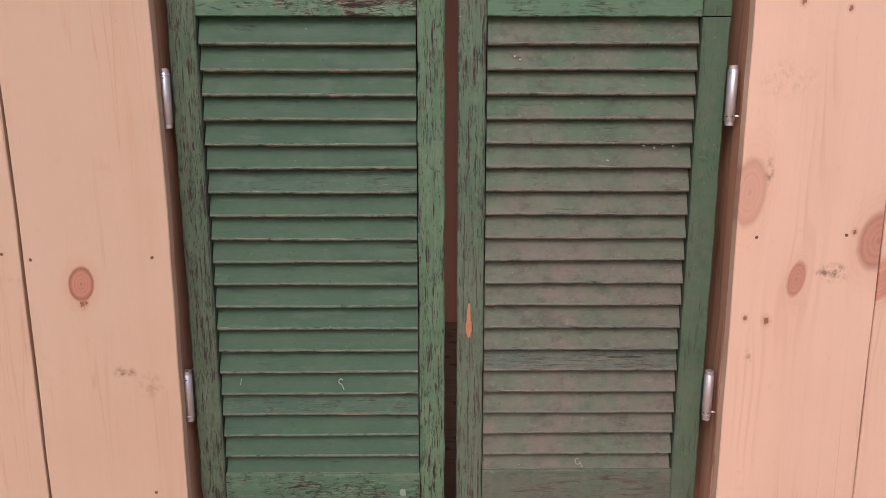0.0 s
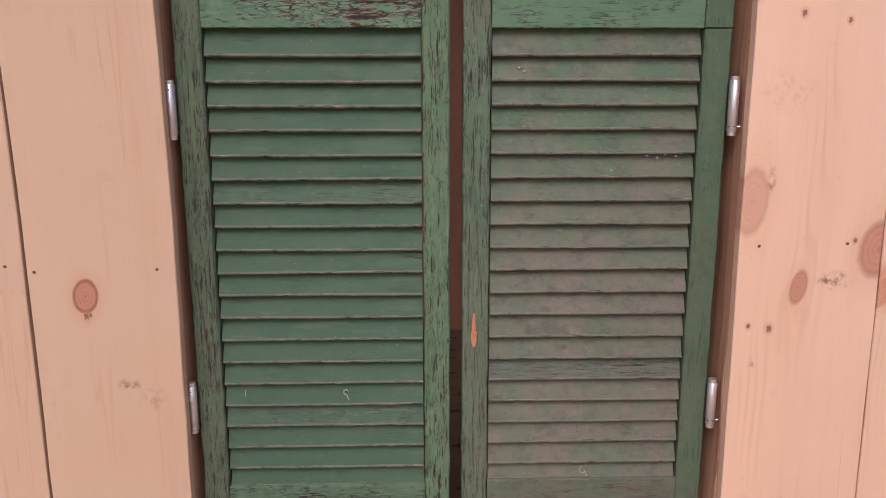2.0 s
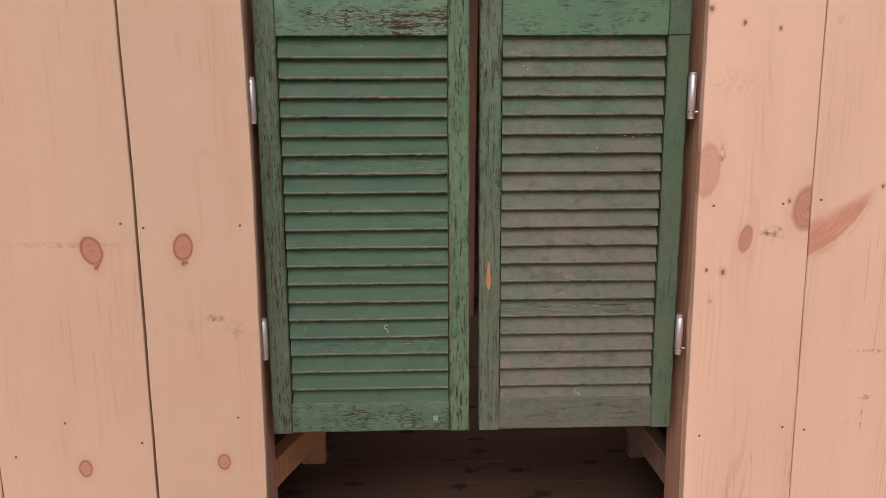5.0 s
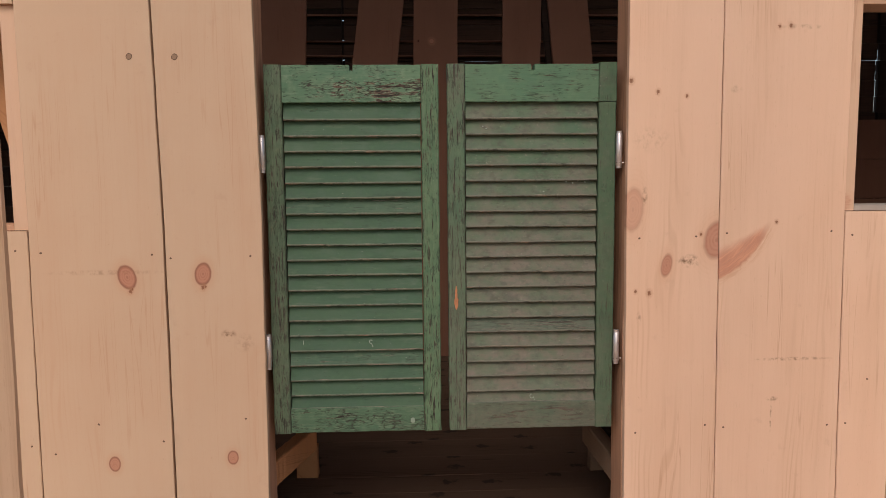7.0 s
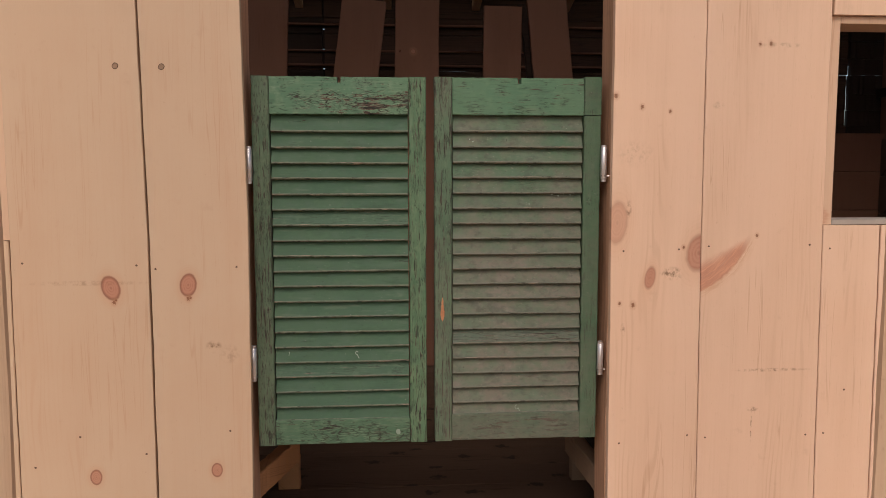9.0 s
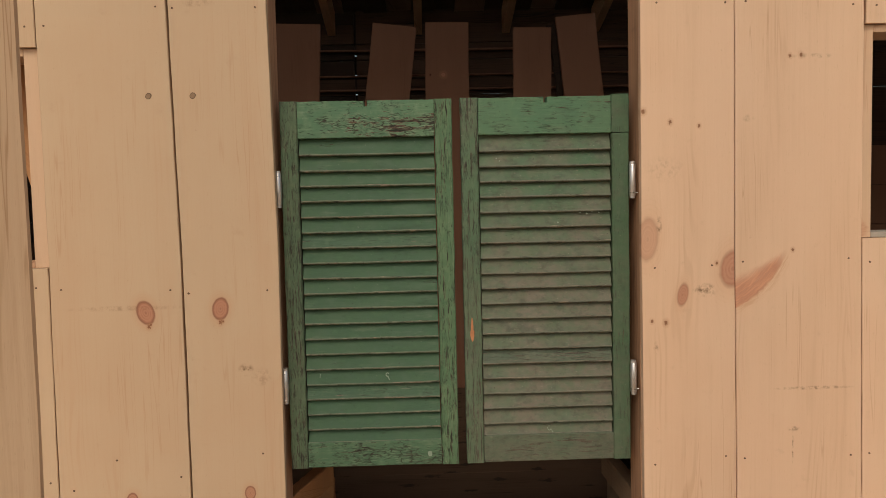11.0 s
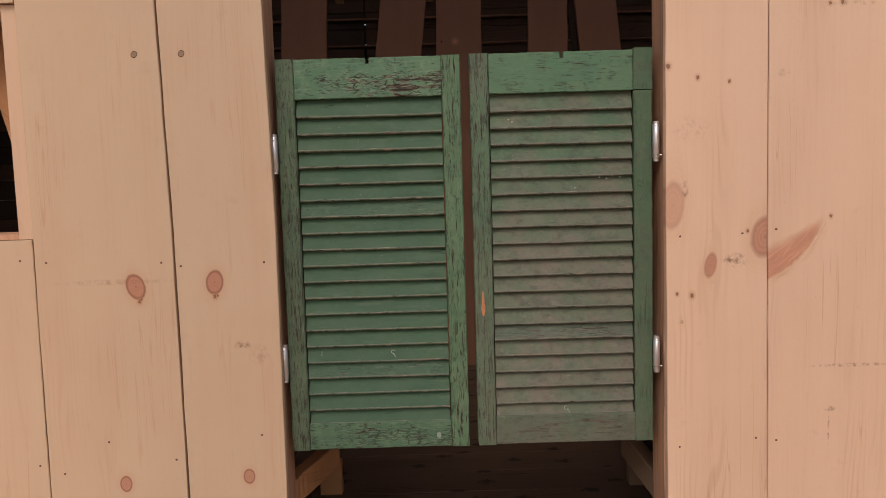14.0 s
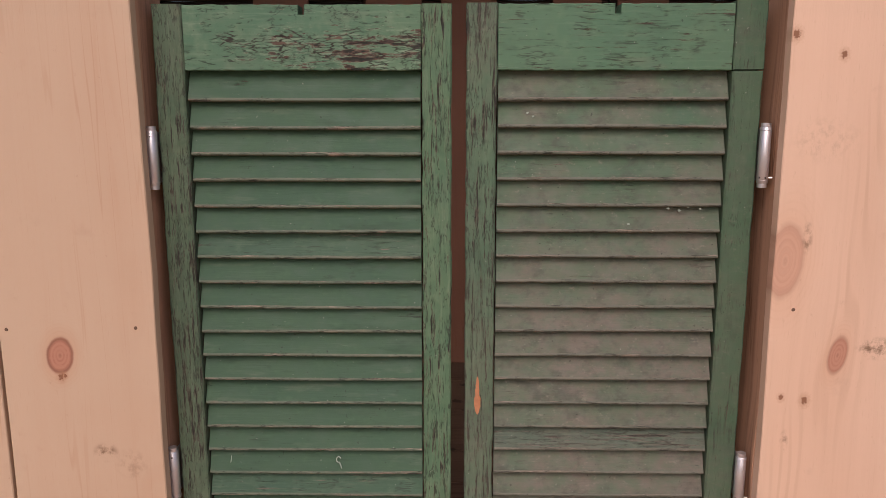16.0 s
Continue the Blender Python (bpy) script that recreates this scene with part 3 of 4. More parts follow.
# x0, x1, z0, z1, wood, and how far each long edge strays per metre above and below breast height
STRAIGHT = ((0, 0), (0, 0))
BOARDS = [
    (-0.6585, -0.4310, 0.0, 2.45, M_L1, ((-0.014, 0), (-0.012, -0.006))), (-0.9725, -0.6630, 0.0, 2.45, M_L2, ((0, -0.007), (-0.014, 0))),
    (-1.281, -0.9750, 0.0, 0.887, M_TAN[0], ((0, 0), (0, -0.007))), (-1.281, -0.9750, 1.405, 2.45, M_TAN[1], STRAIGHT),
    (-1.590, -1.284, 0.0, 0.887, M_TAN[1], STRAIGHT), (-1.590, -1.284, 1.405, 2.45, M_PINE[3], STRAIGHT),
    (0.4440, 0.6712, 0.0, 2.45, M_R1, ((0, 0.007), (-0.003, 0.011))), (0.6730, 0.9845, 0.0, 2.45, M_R2, ((-0.003, 0.011), (0, 0.012))),
    (0.9865, 1.136, 0.0, 0.912, M_PINE[3], ((0, 0.012), (0, 0.008))), (0.9890, 1.293, 1.428, 2.45, M_PINE[0], STRAIGHT),
    (1.139, 1.443, 0.0, 0.912, M_PINE[1], ((0, 0.008), (0, 0))), (1.296, 1.598, 1.428, 2.45, M_PINE[2], STRAIGHT),
    (1.446, 1.600, 0.0, 0.912, M_PINE[0], STRAIGHT), (-0.4325, 0.4425, 2.15, 2.45, M_PINE[2], STRAIGHT),
]
for side in (-1, 1):
    for k in range(6):
        a = (1.603 if side > 0 else 1.594) + 0.31 * k
        BOARDS.append((min(side * a, side * (a + 0.307)), max(side * a, side * (a + 0.307)), 0.0, 2.45, M_PINE[k % 4], STRAIGHT))
NAILS = [(-0.947, 0.835), (-0.690, 0.828), (-0.647, 0.819), (-0.460, 0.822), (-0.942, 0.346), (-0.684, 0.372), (-0.836, 0.418), (-0.485, 0.424),
         (0.475, 0.365), (0.651, 0.381), (0.698, 0.374), (0.964, 0.374), (1.011, 0.377), (0.476, 0.852), (0.692, 0.862), (0.616, 0.855),
         (0.953, 0.864), (1.006, 0.854), (1.062, 0.490), (-0.695, 1.493), (-0.656, 1.489), (-0.464, 1.488), (-0.954, 1.453), (0.483, 1.484),
         (0.648, 1.482), (0.697, 1.484), (0.957, 1.473), (-1.005, 0.841), (-0.997, 0.367), (-0.998, 1.452), (1.014, 1.470)]
SCREWS = [(-0.720, 1.287), (-0.617, 1.286)]
for k, (x0, x1, z0, z1, mat, stray) in enumerate(BOARDS):
    bm = rough_board((x0, FRONT, z0), (x1, BACK, z1), 2, 100 + k, 0.0007, 0.0014, 30)
    for v in bm.verts:
        up, down = stray[0 if v.co.x < (x0 + x1) / 2 else 1]
        v.co.x += up * max(0.0, v.co.z - 0.9) + down * max(0.0, 0.9 - v.co.z)
    plank = part("plank", bm, mat, wall)
    for nx, nz in NAILS:
        if x0 < nx < x1 and z0 < nz < z1:
            piece("nail", NAIL, [], plank, at=pose(nx, FRONT, nz, 0, (nx * 977) % 90, 0))
    for nx, nz in SCREWS:
        if x0 < nx < x1 and z0 < nz < z1:
            piece("screw", SCREW, [], plank, "sunk brown screw head", at=Matrix.Translation((nx, FRONT, nz)))
# framing behind the boards
for x0, x1 in ((-0.535, -0.4375), (0.4465, 0.54)):
    part("stud", rough_board((x0, BACK + 0.001, 0.0), (x1, 0.062, 2.45), 2, int(x0 * 100), 0.0012, 0.003), M_STUD, wall, "darker rough-sawn door stud")
part("stud", slab((-0.4370, BACK + 0.001, 2.152), (0.4455, 0.062, 2.24)), M_STUD, wall)


def window(name, x0, x1, z0, z1, liner, sill, label):
    WIN = FRONT + 0.012
    win = thing(name, ((x0 + x1) / 2, 0, z0), label, "window opening", kind="structure")
    part("window_frame", slab((x0 + 0.0012, WIN, z0 + 0.0012), (x0 + (liner if x0 > 0 else 0.006), 0.055, z1 - 0.0012)), M_LINER, win)
    part("window_frame", slab((x1 - (liner if x0 < 0 else 0.006), WIN, z0 + 0.0012), (x1 - 0.0012, 0.055, z1 - 0.0012)), M_LINER, win)
    a, b = (x0 + liner + 0.0006, x1 - 0.0066) if x0 > 0 else (x0 + 0.0066, x1 - liner - 0.0006)
    part("window_sill", slab((a, WIN, z0 + 0.0012), (b, 0.055, z0 + 0.014)), sill, win, "wooden sill")
    part("window_head", slab((a, WIN, z1 - 0.019), (b, 0.055, z1 - 0.0012)), M_LINER, win)


# window_1's sill takes the darker stud wood, so its shade is in the colour
window("window_1", -1.594, -0.974, 0.887, 1.405, 0.036, M_STUD, "unglazed window opening lined with fresh pine")
window("window_2", 0.986, 1.602, 0.912, 1.428, 0.028, M_SILL, "unglazed window opening with a grey sill")

# ---- the room behind ----
X0, X1, YB, ZB, SLOPE = -3.4, 3.4, 3.25, 2.15, 0.28
floor = thing("floor", (0, 1.6, 0), "dark worn plank floor of the room behind", "floor", kind="structure")
part("subfloor", slab((X0 - 0.1, -0.03, -0.07), (X1 + 0.1, YB + 0.2, -0.026), 0), M_DARKTOP, floor)
rng = random.Random(5)
y = -0.028
while y < YB:
    w = rng.uniform(0.13, 0.17)
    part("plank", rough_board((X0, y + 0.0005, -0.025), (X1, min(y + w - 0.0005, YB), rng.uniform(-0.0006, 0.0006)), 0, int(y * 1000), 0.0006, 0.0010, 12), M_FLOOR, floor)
    y += w

back = thing("wall_back", (0, YB, 0), "rough back wall of old horizontal boards with chinks of daylight", "wall", kind="structure")
z, k = 0.0, 0
while z < ZB + 0.3:
    h = rng.uniform(0.105, 0.135)
    tilt = rng.uniform(-0.012, 0.012)
    gap = 0.011 if 1.75 < z < 2.1 else 0.003
    for a, b in ((X0 - 0.1, -0.520), (-0.504, 3.140), (3.162, X1 + 0.1)):
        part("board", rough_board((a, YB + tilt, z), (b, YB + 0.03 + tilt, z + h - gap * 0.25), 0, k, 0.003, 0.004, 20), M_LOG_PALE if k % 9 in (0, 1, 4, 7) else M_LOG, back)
        k += 1
    z += h
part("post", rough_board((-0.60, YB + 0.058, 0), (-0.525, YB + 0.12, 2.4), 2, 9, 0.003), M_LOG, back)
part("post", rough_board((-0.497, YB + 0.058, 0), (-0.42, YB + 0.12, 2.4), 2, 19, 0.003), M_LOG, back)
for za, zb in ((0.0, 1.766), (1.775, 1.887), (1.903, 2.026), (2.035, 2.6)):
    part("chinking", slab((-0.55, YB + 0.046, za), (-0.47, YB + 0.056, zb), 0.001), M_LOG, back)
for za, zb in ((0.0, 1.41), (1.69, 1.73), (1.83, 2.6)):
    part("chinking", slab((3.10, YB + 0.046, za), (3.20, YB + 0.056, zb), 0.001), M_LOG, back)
for k in range(5):
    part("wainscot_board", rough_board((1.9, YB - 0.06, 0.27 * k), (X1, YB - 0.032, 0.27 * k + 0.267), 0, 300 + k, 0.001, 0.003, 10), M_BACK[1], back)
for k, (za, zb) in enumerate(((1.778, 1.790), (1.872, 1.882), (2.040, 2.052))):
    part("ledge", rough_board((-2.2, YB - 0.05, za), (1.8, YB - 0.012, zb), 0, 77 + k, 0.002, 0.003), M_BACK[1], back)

for name, xa in (("wall_left", X0 - 0.04), ("wall_right", X1)):
    side = thing(name, (xa, 1.6, 0), "dark board side wall of the room", "wall", kind="structure")
    yy, k = -0.028, 0
    while yy < YB:
        z0 = 1.31 if name == "wall_right" else 0.0
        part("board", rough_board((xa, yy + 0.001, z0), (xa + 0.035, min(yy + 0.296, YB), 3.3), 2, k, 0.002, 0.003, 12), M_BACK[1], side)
        yy, k = yy + (0.299 if abs(yy - 2.09) > 0.15 else 0.303), k + 1
    if name == "wall_right":
        for k in range(5):
            part("board", rough_board((xa - 0.02, -0.028, 0.262 * k), (xa + 0.015, YB, 0.262 * k + 0.258), 1, k, 0.001, 0.003, 12), M_FLOOR, side)
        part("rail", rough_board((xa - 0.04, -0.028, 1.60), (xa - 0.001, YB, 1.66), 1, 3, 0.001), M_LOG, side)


def slope_z(y):
    return ZB + SLOPE * (YB - y)


def sloped(x0, x1, y0, y1, below, above):
    """A member that follows the roof's slope."""
    bm = bmesh.new()
    box(bm, (x0, y0, 0), (x1, y1, 1), 0)
    for v in bm.verts:
        v.co.z = slope_z(v.co.y) + (above if v.co.z > 0.5 else below)
    bmesh.ops.bevel(bm, geom=bm.edges[:], offset=0.002, segments=1, affect="EDGES")
    return bm


roof = thing("roof", (0, 1.5, ZB + 0.3), "lean-to roof of old boards on rafters", "roof", kind="structure")
x, k = X0 - 0.2, 0
while x < X1 + 0.2:
    w = rng.uniform(0.13, 0.19)
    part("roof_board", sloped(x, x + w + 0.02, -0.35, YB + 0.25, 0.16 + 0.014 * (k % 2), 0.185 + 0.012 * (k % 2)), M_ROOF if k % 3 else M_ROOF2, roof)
    k += 1
    x += w
for cx in (-2.45, -3.05, -1.85, -1.25, -0.665, -0.085, 0.505, 1.113, 1.72, 2.32, 2.93):
    part("rafter", sloped(cx - 0.026, cx + 0.026, -0.05, YB - 0.01, 0.0, 0.157), M_RAFTER, roof, "pale sawn rafter")

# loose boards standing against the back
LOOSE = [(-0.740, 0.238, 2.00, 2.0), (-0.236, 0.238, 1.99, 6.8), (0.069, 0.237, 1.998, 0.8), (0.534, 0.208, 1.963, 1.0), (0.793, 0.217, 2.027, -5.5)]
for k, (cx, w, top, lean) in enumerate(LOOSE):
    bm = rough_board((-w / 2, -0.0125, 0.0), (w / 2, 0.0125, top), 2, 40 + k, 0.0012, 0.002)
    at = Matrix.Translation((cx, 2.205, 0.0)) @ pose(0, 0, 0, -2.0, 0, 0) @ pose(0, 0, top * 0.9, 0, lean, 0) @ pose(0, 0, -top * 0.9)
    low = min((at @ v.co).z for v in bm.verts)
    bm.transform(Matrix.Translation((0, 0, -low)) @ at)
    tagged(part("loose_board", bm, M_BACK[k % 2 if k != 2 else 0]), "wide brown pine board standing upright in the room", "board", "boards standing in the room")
bm = rough_board((-0.022, -0.012, 0.0), (0.022, 0.012, 2.0), 2, 61, 0.007, 0.006, 40)
bm.transform(pose(0.893, 2.245, 0.0, -2.0, -7.0, 0))
low = min(v.co.z for v in bm.verts)
bm.transform(Matrix.Translation((0, 0, -low)))
tagged(part("bark_strip", bm, M_LOG), "dark barky strip of wood standing between boards", "wood strip", "boards standing in the room")
tagged(part("floor_batten", slab((-2.2, 2.36, 0.0), (2.2, 2.40, 0.05)), M_LOG), "dark wooden batten behind the standing boards", "batten")


def bench(side, x_near, x_far, leg_x, label, wood):
    ob = thing("low_bench", (side * 0.6, 0.35, 0), label, "bench", "low benches inside the doorway")
    bm = rough_board((-0.02, 0.0, 0.183), (0.02, 0.30, 0.252), 1, 3 + side, 0.001, 0.003)
    turn = math.atan2(x_near - x_far, 0.27)
    bm.transform(pose(x_near - side * -0.02, 0.075, 0, 0, 0, math.degrees(turn)))
    part("side_rail", bm, wood, ob)
    part("leg", rough_board((min(leg_x, leg_x + side * 0.07), 0.585, 0.0), (max(leg_x, leg_x + side * 0.07), 0.625, 0.105), 2, 8, 0.001, 0.003, 6), wood, ob)
    part("upright", slab((min(leg_x + side * 0.035, leg_x + side * 0.069), 0.588, 0.103), (max(leg_x + side * 0.035, leg_x + side * 0.069), 0.622, 0.206)), wood, ob)
    xs = sorted((side * 0.505, side * 1.5))
    part("leg", rough_board((xs[1] - 0.07 if side > 0 else xs[0], 0.585, 0.0), (xs[1] if side > 0 else xs[0] + 0.07, 0.625, 0.20), 2, 8, 0.001, 0.003, 6), wood, ob)
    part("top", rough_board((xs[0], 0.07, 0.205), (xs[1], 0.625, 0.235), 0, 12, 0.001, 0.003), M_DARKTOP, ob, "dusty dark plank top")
    part("leg", rough_board((xs[1] - 0.07 if side > 0 else xs[0], 0.08, 0.0), (xs[1] if side > 0 else xs[0] + 0.07, 0.12, 0.20), 2, 8, 0.001, 0.003, 6), wood, ob)


bench(-1, -0.452, -0.375, -0.400, "low rough bench of sawn lumber inside the doorway", M_BENCH)
bench(1, 0.452, 0.445, 0.522, "low bench of greyer sawn lumber inside the doorway", M_GREY)

# a wide board leaning inside the left window
bm = rough_board((-0.15, -0.0125, 0.0), (0.15, 0.0125, 1.6), 2, 91, 0.001)
bm.transform(pose(-0.730, 0.13, 0.235, -1, -15.0, 0))
low = min(v.co.z for v in bm.verts)
bm.transform(Matrix.Translation((0, 0, 0.2365 - low)))
tagged(part("leaning_board", bm, M_BENCH), "tan pine board leaning inside the window", "board")

# ---- porch posts ----
for x0, x1, turn in ((-0.708, -0.518, -38.0), (0.483, 0.673, 38.0)):
    bm = rough_board((x0, -1.0, -0.002), (x1, -0.976, 2.7), 2, int(x0 * 50), 0.001, 0.004)
    pivot = Vector((x1 if turn < 0 else x0, -1.0, 0))
    bm.transform(Matrix.Translation(pivot) @ pose(0, 0, 0, 0, 0, -turn) @ Matrix.Translation(-pivot))
    tagged(part("porch_post", bm, M_POST),
           "upright sawn pine plank serving as porch post", "post", "porch posts")


# ---- saloon doors ----
STEP, SLANT = 0.0377, 21.0
Y_FACE, Y_REAR = -0.014, 0.020


def slat_mesh(width, seed, name):
    """A louvre blade, lower edge forward, with a worn rounded nose."""
    rng = random.Random(seed)
    prof = []
    L, T = 0.048, 0.0076
    for px, py in ((0.000, -0.36), (0.0012, -0.5), (0.0042, -0.5), (L, -0.5), (L, 0.5), (0.0012, 0.5), (0.0, 0.36)):
        prof.append((px, py * T))
    tilt = radians(SLANT)
    bm, rings, n = bmesh.new(), [], 30
    for i in range(n + 1):
        x = -width / 2 + width * i / n
        wear = rng.uniform(0, 0.00022) if rng.random() < 0.93 else rng.uniform(0.0003, 0.0010)
        bow = 0.00030 * math.sin(i * 0.16 + seed)
        ring = []
        for j, (u, v) in enumerate(prof):
            u = u + (wear if j in (0, 1, 5, 6) else 0)
            ring.append(bm.verts.new((x, u * math.sin(tilt) + v * math.cos(tilt) + 0.0025, u * math.cos(tilt) - v * math.sin(tilt) + bow)))
        rings.append(ring)
    for r0, r1 in zip(rings, rings[1:]):
        for k in range(7):
            f = bm.faces.new((r0[k], r0[(k + 1) % 7], r1[(k + 1) % 7], r1[k]))
            f.material_index = 1 if k in (0, 1, 5, 6) else 0
    bm.faces.new(rings[0][::-1]), bm.faces.new(rings[-1])
    bmesh.ops.recalc_face_normals(bm, faces=bm.faces)
    mesh = bpy.data.meshes.new(name)
    bm.to_mesh(mesh)
    bm.free()
    return mesh


def notched_rail(xa, xb, z0, z1, notch_x, seed):
    """A top rail with uneven edges and a small square notch sawn into its upper edge."""
    rng = random.Random(seed)
    xs = [xa + (xb - xa) * k / 44 for k in range(45)]
    lower = [(px, z0 + rng.uniform(-0.0007, 0.0007)) for px in xs]
    upper = [(px, z1 + rng.uniform(-0.0006, 0.0006)) for px in xs if abs(px - notch_x) > 0.0055]
    cut = [(notch_x - 0.0045, z1), (notch_x - 0.0040, z1 - 0.0135), (notch_x + 0.0035, z1 - 0.0135), (notch_x + 0.0042, z1)]
    upper = sorted(upper + [cut[0], cut[3]])
    k = upper.index(cut[3])
    upper = upper[:k] + cut[1:3] + upper[k:]
    outline = lower + upper[::-1]
    bm, n = bmesh.new(), len(outline)
    front = [bm.verts.new((px, Y_FACE + 0.0012, pz)) for px, pz in outline]
    rear = [bm.verts.new((px, Y_REAR, pz)) for px, pz in outline]
    face = bm.faces.new(front)
    bm.faces.new(rear[::-1])
    for j in range(n):
        bm.faces.new((front[j], rear[j], rear[(j + 1) % n], front[(j + 1) % n]))
    bmesh.ops.recalc_face_normals(bm, faces=bm.faces)
    bmesh.ops.bevel(bm, geom=[e for e in face.edges], offset=0.0010, segments=1, affect="EDGES")
    return bm


def spring_hinge(door, x, z0, z1, side):
    bm = bmesh.new()
    y = -0.0245
    rod(bm, (x, y, z0 + 0.006), (x, y, z1 - 0.006), 0.0078, 24)
    rod(bm, (x, y, z0 + 0.0095), (x, y, z0 + 0.0105), 0.0082, 24)
    rod(bm, (x, y, z1 - 0.0105), (x, y, z1 - 0.0095), 0.0082, 24)
    bmesh.ops.bevel(bm, geom=[e for e in bm.edges if e.calc_face_angle(0) > 1.0], offset=0.0004, segments=1, affect="EDGES")
    hinge = part("hinge", bm, M_STEEL, door, "steel spring hinge barrel")
    for f in hinge.data.polygons:
        f.use_smooth = len(f.vertices) == 4
    for a, b in ((z0, z0 + 0.007), (z1 - 0.007, z1)):
        part("cap", rod(bmesh.new(), (x, y, a), (x, y, b), 0.0067, 20), M_STEEL, hinge)
    part("leaf", slab((x - 0.001, y + 0.002, z0 + 0.008), (x + 0.001, Y_REAR - 0.002, z1 - 0.008), 0.0004), M_STEEL, hinge)
    zc = z1 - 0.014 if side < 0 else z0 + 0.014
    for a in (-0.9, 0.1):
        d = Vector((math.sin(a), -math.cos(a), 0))
        p = Vector((x, y, zc)) + d * 0.0074
        part("pin_hole", rod(bmesh.new(), p, p + d * 0.0008, 0.0012, 8), M_HOLE, hinge)
    p = Vector((x, y, zc))
    part("pin", rod(bmesh.new(), p, p + Vector((side * 0.0125, -0.003, 0)), 0.0014, 8), M_STEEL, hinge)


def door(label, x0, x1, z0, z1, rail_top, rail_bottom, first, stile_w, mats, hinge_side, hinge_x, hinge_z, notch_x, worn):
    ob = thing("saloon_door", ((x0 + x1) / 2, 0, z0), label, "swing door", "pair of saloon doors")
    slat_mat, nose_mat, top_mat, bottom_mat, left_mat, right_mat = mats
    for a, b, mat, key in ((x0, x0 + stile_w, left_mat, 1), (x1 - stile_w, x1, right_mat, 2)):
        if hinge_side > 0 and key == 2:
            part("stile", rough_board((a, Y_FACE, z0), (b, Y_REAR, rail_top - 0.0012), 2, 500, 0.0006, 0.0022, 40), mat, ob)
            part("stile_block", rough_board((a, Y_FACE, rail_top + 0.0008), (b + 0.0008, Y_REAR, z1 + 0.003), 2, 501, 0.0006, 0.0018, 8), mat, ob)
        else:
            part("stile", rough_board((a, Y_FACE, z0), (b, Y_REAR, z1), 2, 510 + key + hinge_side * 20, 0.0009, 0.0022, 40), mat, ob)
    xa, xb = x0 + stile_w + 0.0010, x1 - stile_w - 0.0010
    bm = notched_rail(xa, xb, rail_top, z1 - 0.001, notch_x, 530 + hinge_side)
    part("rail", bm, top_mat, ob, "flaking painted top rail" if hinge_side < 0 else "dry painted top rail")
    part("rail", rough_board((xa, Y_FACE + 0.0012, z0 + 0.001), (xb, Y_REAR, rail_bottom), 0, 540 + hinge_side, 0.0007, 0.0016, 30), bottom_mat, ob)
    width = xb - xa - 0.0028
    meshes = [slat_mesh(width, s + (30 if hinge_side > 0 else 0), "slat") for s in range(5)]
    rng = random.Random(hinge_side + 7)
    for k in range(20):
        z = first - STEP * k + rng.uniform(-0.0009, 0.0009)
        tip = pose((xa + xb) / 2, Y_FACE + 0.0035, z, rng.uniform(-1.2, 1.2), rng.uniform(-0.12, 0.12), 0)
        if k == 19:
            tip = pose((xa + xb) / 2, Y_FACE + 0.006, rail_bottom - 0.004, 0, 0, 0)
        choice = rng.randrange(5)
        if k in worn:
            piece("slat", slat_mesh(width, 60 + k + hinge_side, "slat"), [worn[k], nose_mat], ob, "weathered slat with the paint worn thin", at=tip)
        else:
            piece("slat", meshes[choice], [slat_mat, nose_mat], ob, at=tip)
    for za, zb in hinge_z:
        spring_hinge(ob, hinge_x, za, zb, hinge_side)
    return ob


left_door = door("green shutter hung as saloon door, paint cracked and flaking", -0.4245, -0.0075, 0.368, 1.274, 1.1845, 0.431, 1.141, 0.0415,
                 (G_SLAT, G_NOSE, G_TOP, G_BOTTOM, G_OLD, G_STILE), -1, -0.4310, ((1.018, 1.107), (0.537, 0.625)), -0.216, {6: G_WORN, 16: G_WORN})
right_door = door("green shutter hung as saloon door, dulled by grey-brown dust", 0.0135, 0.4265, 0.368, 1.275, 1.1845, 0.437, 1.143, 0.0425,
                  (D_SLAT, D_NOSE, D_TOP, D_BOTTOM, D_STILE, D_HINGE_STILE), 1, 0.4315, ((1.022, 1.112), (0.535, 0.621)), 0.222, {14: D_WORN})



def flake(points, y, thick=0.0006):
    """A thin raised patch with an uneven outline, facing the porch."""
    bm = bmesh.new()
    front = [bm.verts.new((px, y - thick, pz)) for px, pz in points]
    rear = [bm.verts.new((px, y + 0.001, pz)) for px, pz in points]
    n = len(points)
    bm.faces.new(front), bm.faces.new(rear[::-1])
    for k in range(n):
        bm.faces.new((front[k], rear[k], rear[(k + 1) % n], front[(k + 1) % n]))
    bmesh.ops.recalc_face_normals(bm, faces=bm.faces)
    return bm


def blob(cx, cz, rx, rz, seed, n=16, rough=0.35):
    rng = random.Random(seed)
    return [(cx + rx * math.cos(t) * (1 + rng.uniform(-rough, rough)), cz + rz * math.sin(t) * (1 + rng.uniform(-rough, rough)))
            for t in (2 * math.pi * k / n for k in range(n))]


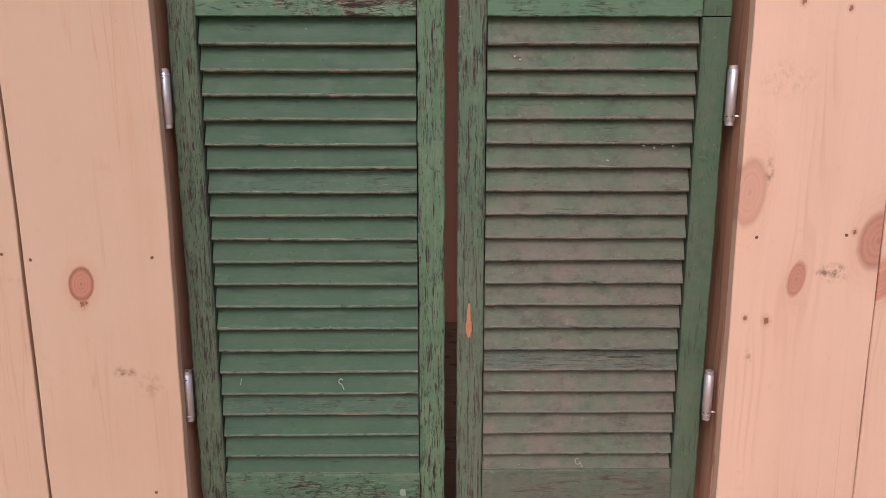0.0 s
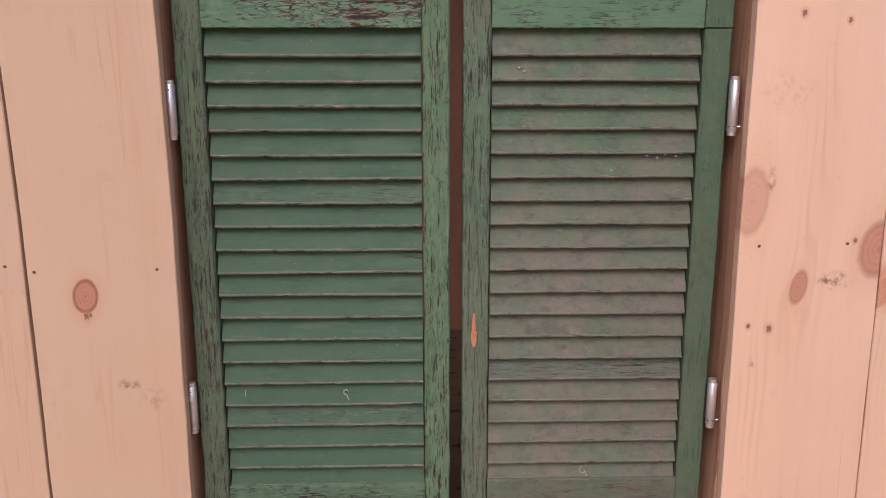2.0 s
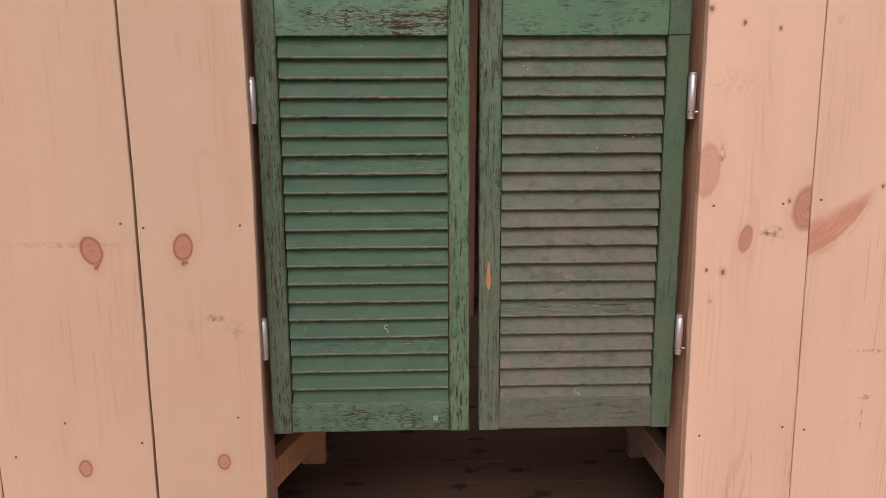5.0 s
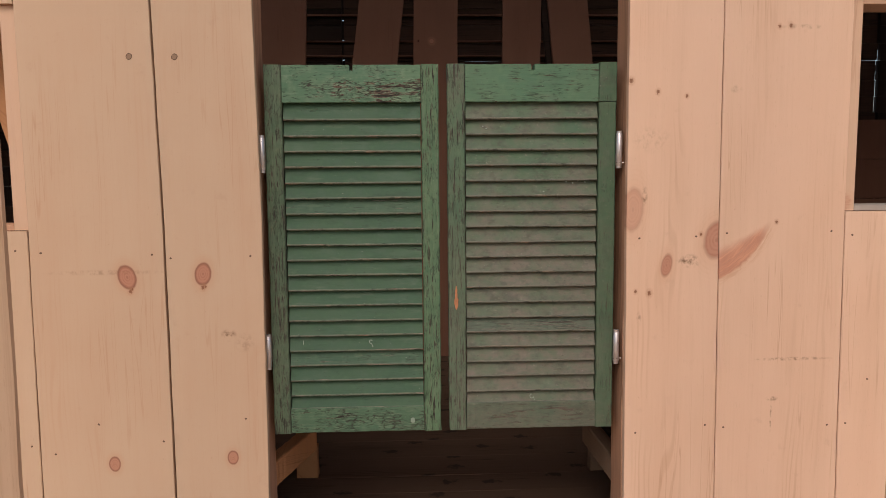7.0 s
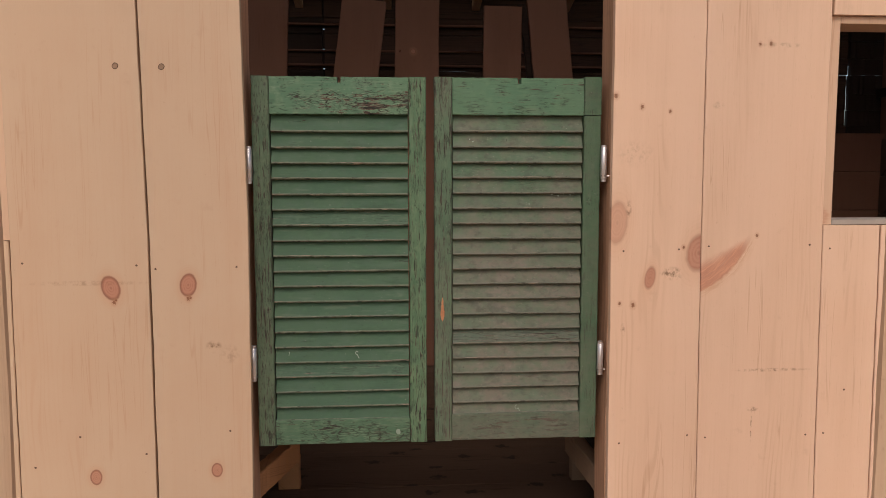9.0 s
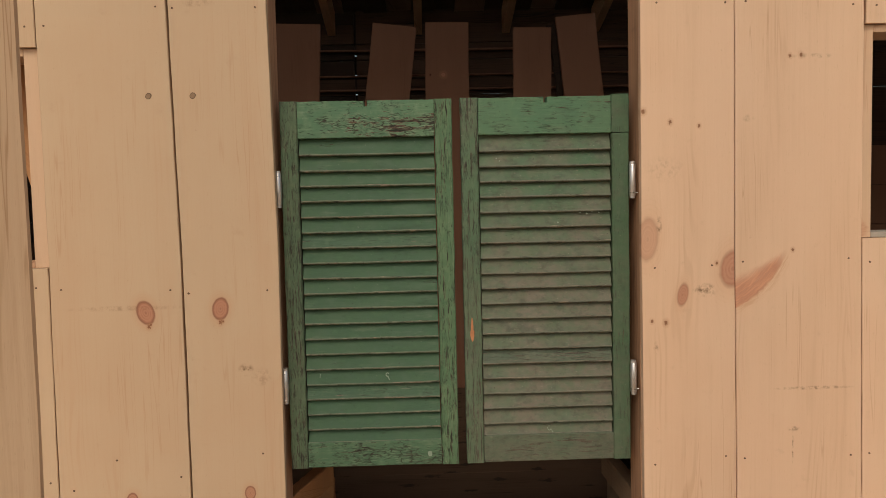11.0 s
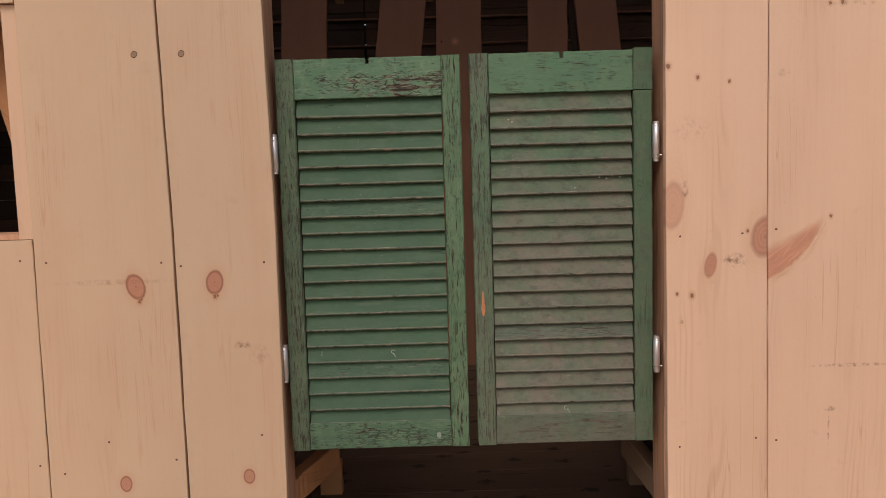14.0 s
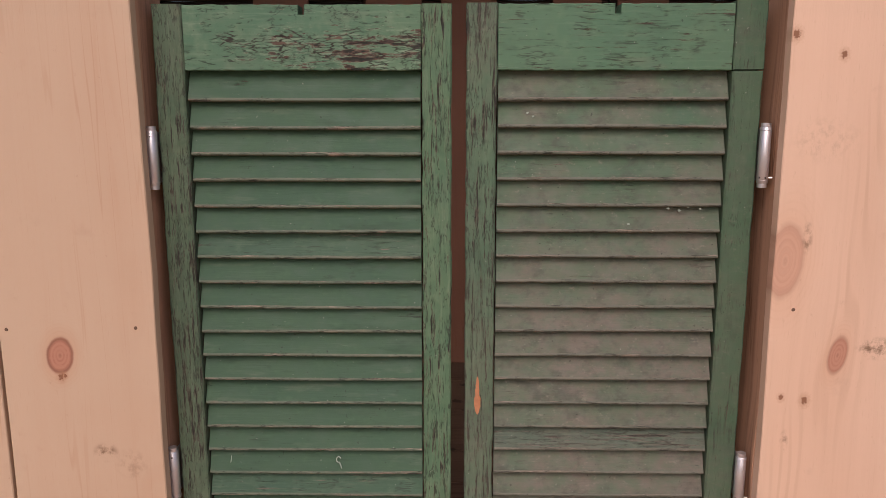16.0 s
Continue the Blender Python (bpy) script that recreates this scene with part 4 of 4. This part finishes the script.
def sliver(cx, cz, rx, rz, seed, n=44):
    """A torn spindle: pointed at both ends, with jagged flanks."""
    rng = random.Random(seed)
    out = []
    for k in range(n):
        t = 2 * math.pi * k / n
        out.append((cx + rx * math.cos(t) * abs(math.cos(t)) ** 0.15 * rng.uniform(0.72, 1.1) * (1.2 if math.sin(t) < 0 else 0.7), cz + rz * math.sin(t) * rng.uniform(0.94, 1.0)))
    return out


part("scar", flake(sliver(0.0325, 0.706, 0.0046, 0.031, 3), Y_FACE), M_SCAR, right_door, "splintered spot of bare orange wood")


def stroke(door_ob, points, r, mat, label):
    """A scratch or chalk line as a thin bead."""
    bm = bmesh.new()
    for p, q in zip(points, points[1:]):
        rod(bm, p, q, r, 6)
    part("chalk_mark", bm, mat, door_ob, label)


def curl(cx, cz, r, y, turns=0.75, start=0.4):
    pts = []
    for k in range(11):
        t = start + turns * 2 * math.pi * k / 10
        pz = cz + r * math.sin(t) * 1.15
        pts.append((cx + r * math.cos(t), y + (pz - cz) * math.tan(radians(SLANT)), pz))
    return pts + [(pts[-1][0] + 0.004, pts[-1][1] - 0.003, pts[-1][2] - 0.009)]


stroke(left_door, curl(-0.181, 0.598, 0.0034, Y_FACE + 0.0064), 0.0009, M_CHALK, "small curled chalk scribble")
stroke(left_door, [(-0.3475, Y_FACE + 0.0025, 0.594), (-0.3465, Y_FACE + 0.0050, 0.604)], 0.0006, M_CHALK, "small chalk tick")
stroke(right_door, curl(0.222, 0.450, 0.0042, Y_FACE + 0.0070, 0.8, 1.0), 0.0007, M_CHALK, "small curled chalk scribble")
for cx, cz in ((0.335, 0.992), (0.352, 0.989), (0.322, 0.987), (0.306, 0.990), (0.100, 1.126), (0.108, 1.121), (0.250, 0.967), (0.322, 1.072)):
    part("paint_fleck", flake(blob(cx, cz, 0.0022, 0.0014, int(cx * 1000), 9, 0.4), Y_FACE + 0.0056 if cz > 0.98 else Y_FACE + 0.0067), M_CHALK, right_door)
part("paint_fleck", flake(blob(-0.079, 0.396, 0.006, 0.008, 8, 10, 0.3), Y_FACE + 0.0012), plain("pale_scraped_paint", (0.22, 0.27, 0.21), 0.8), left_door, "pale scraped spot")
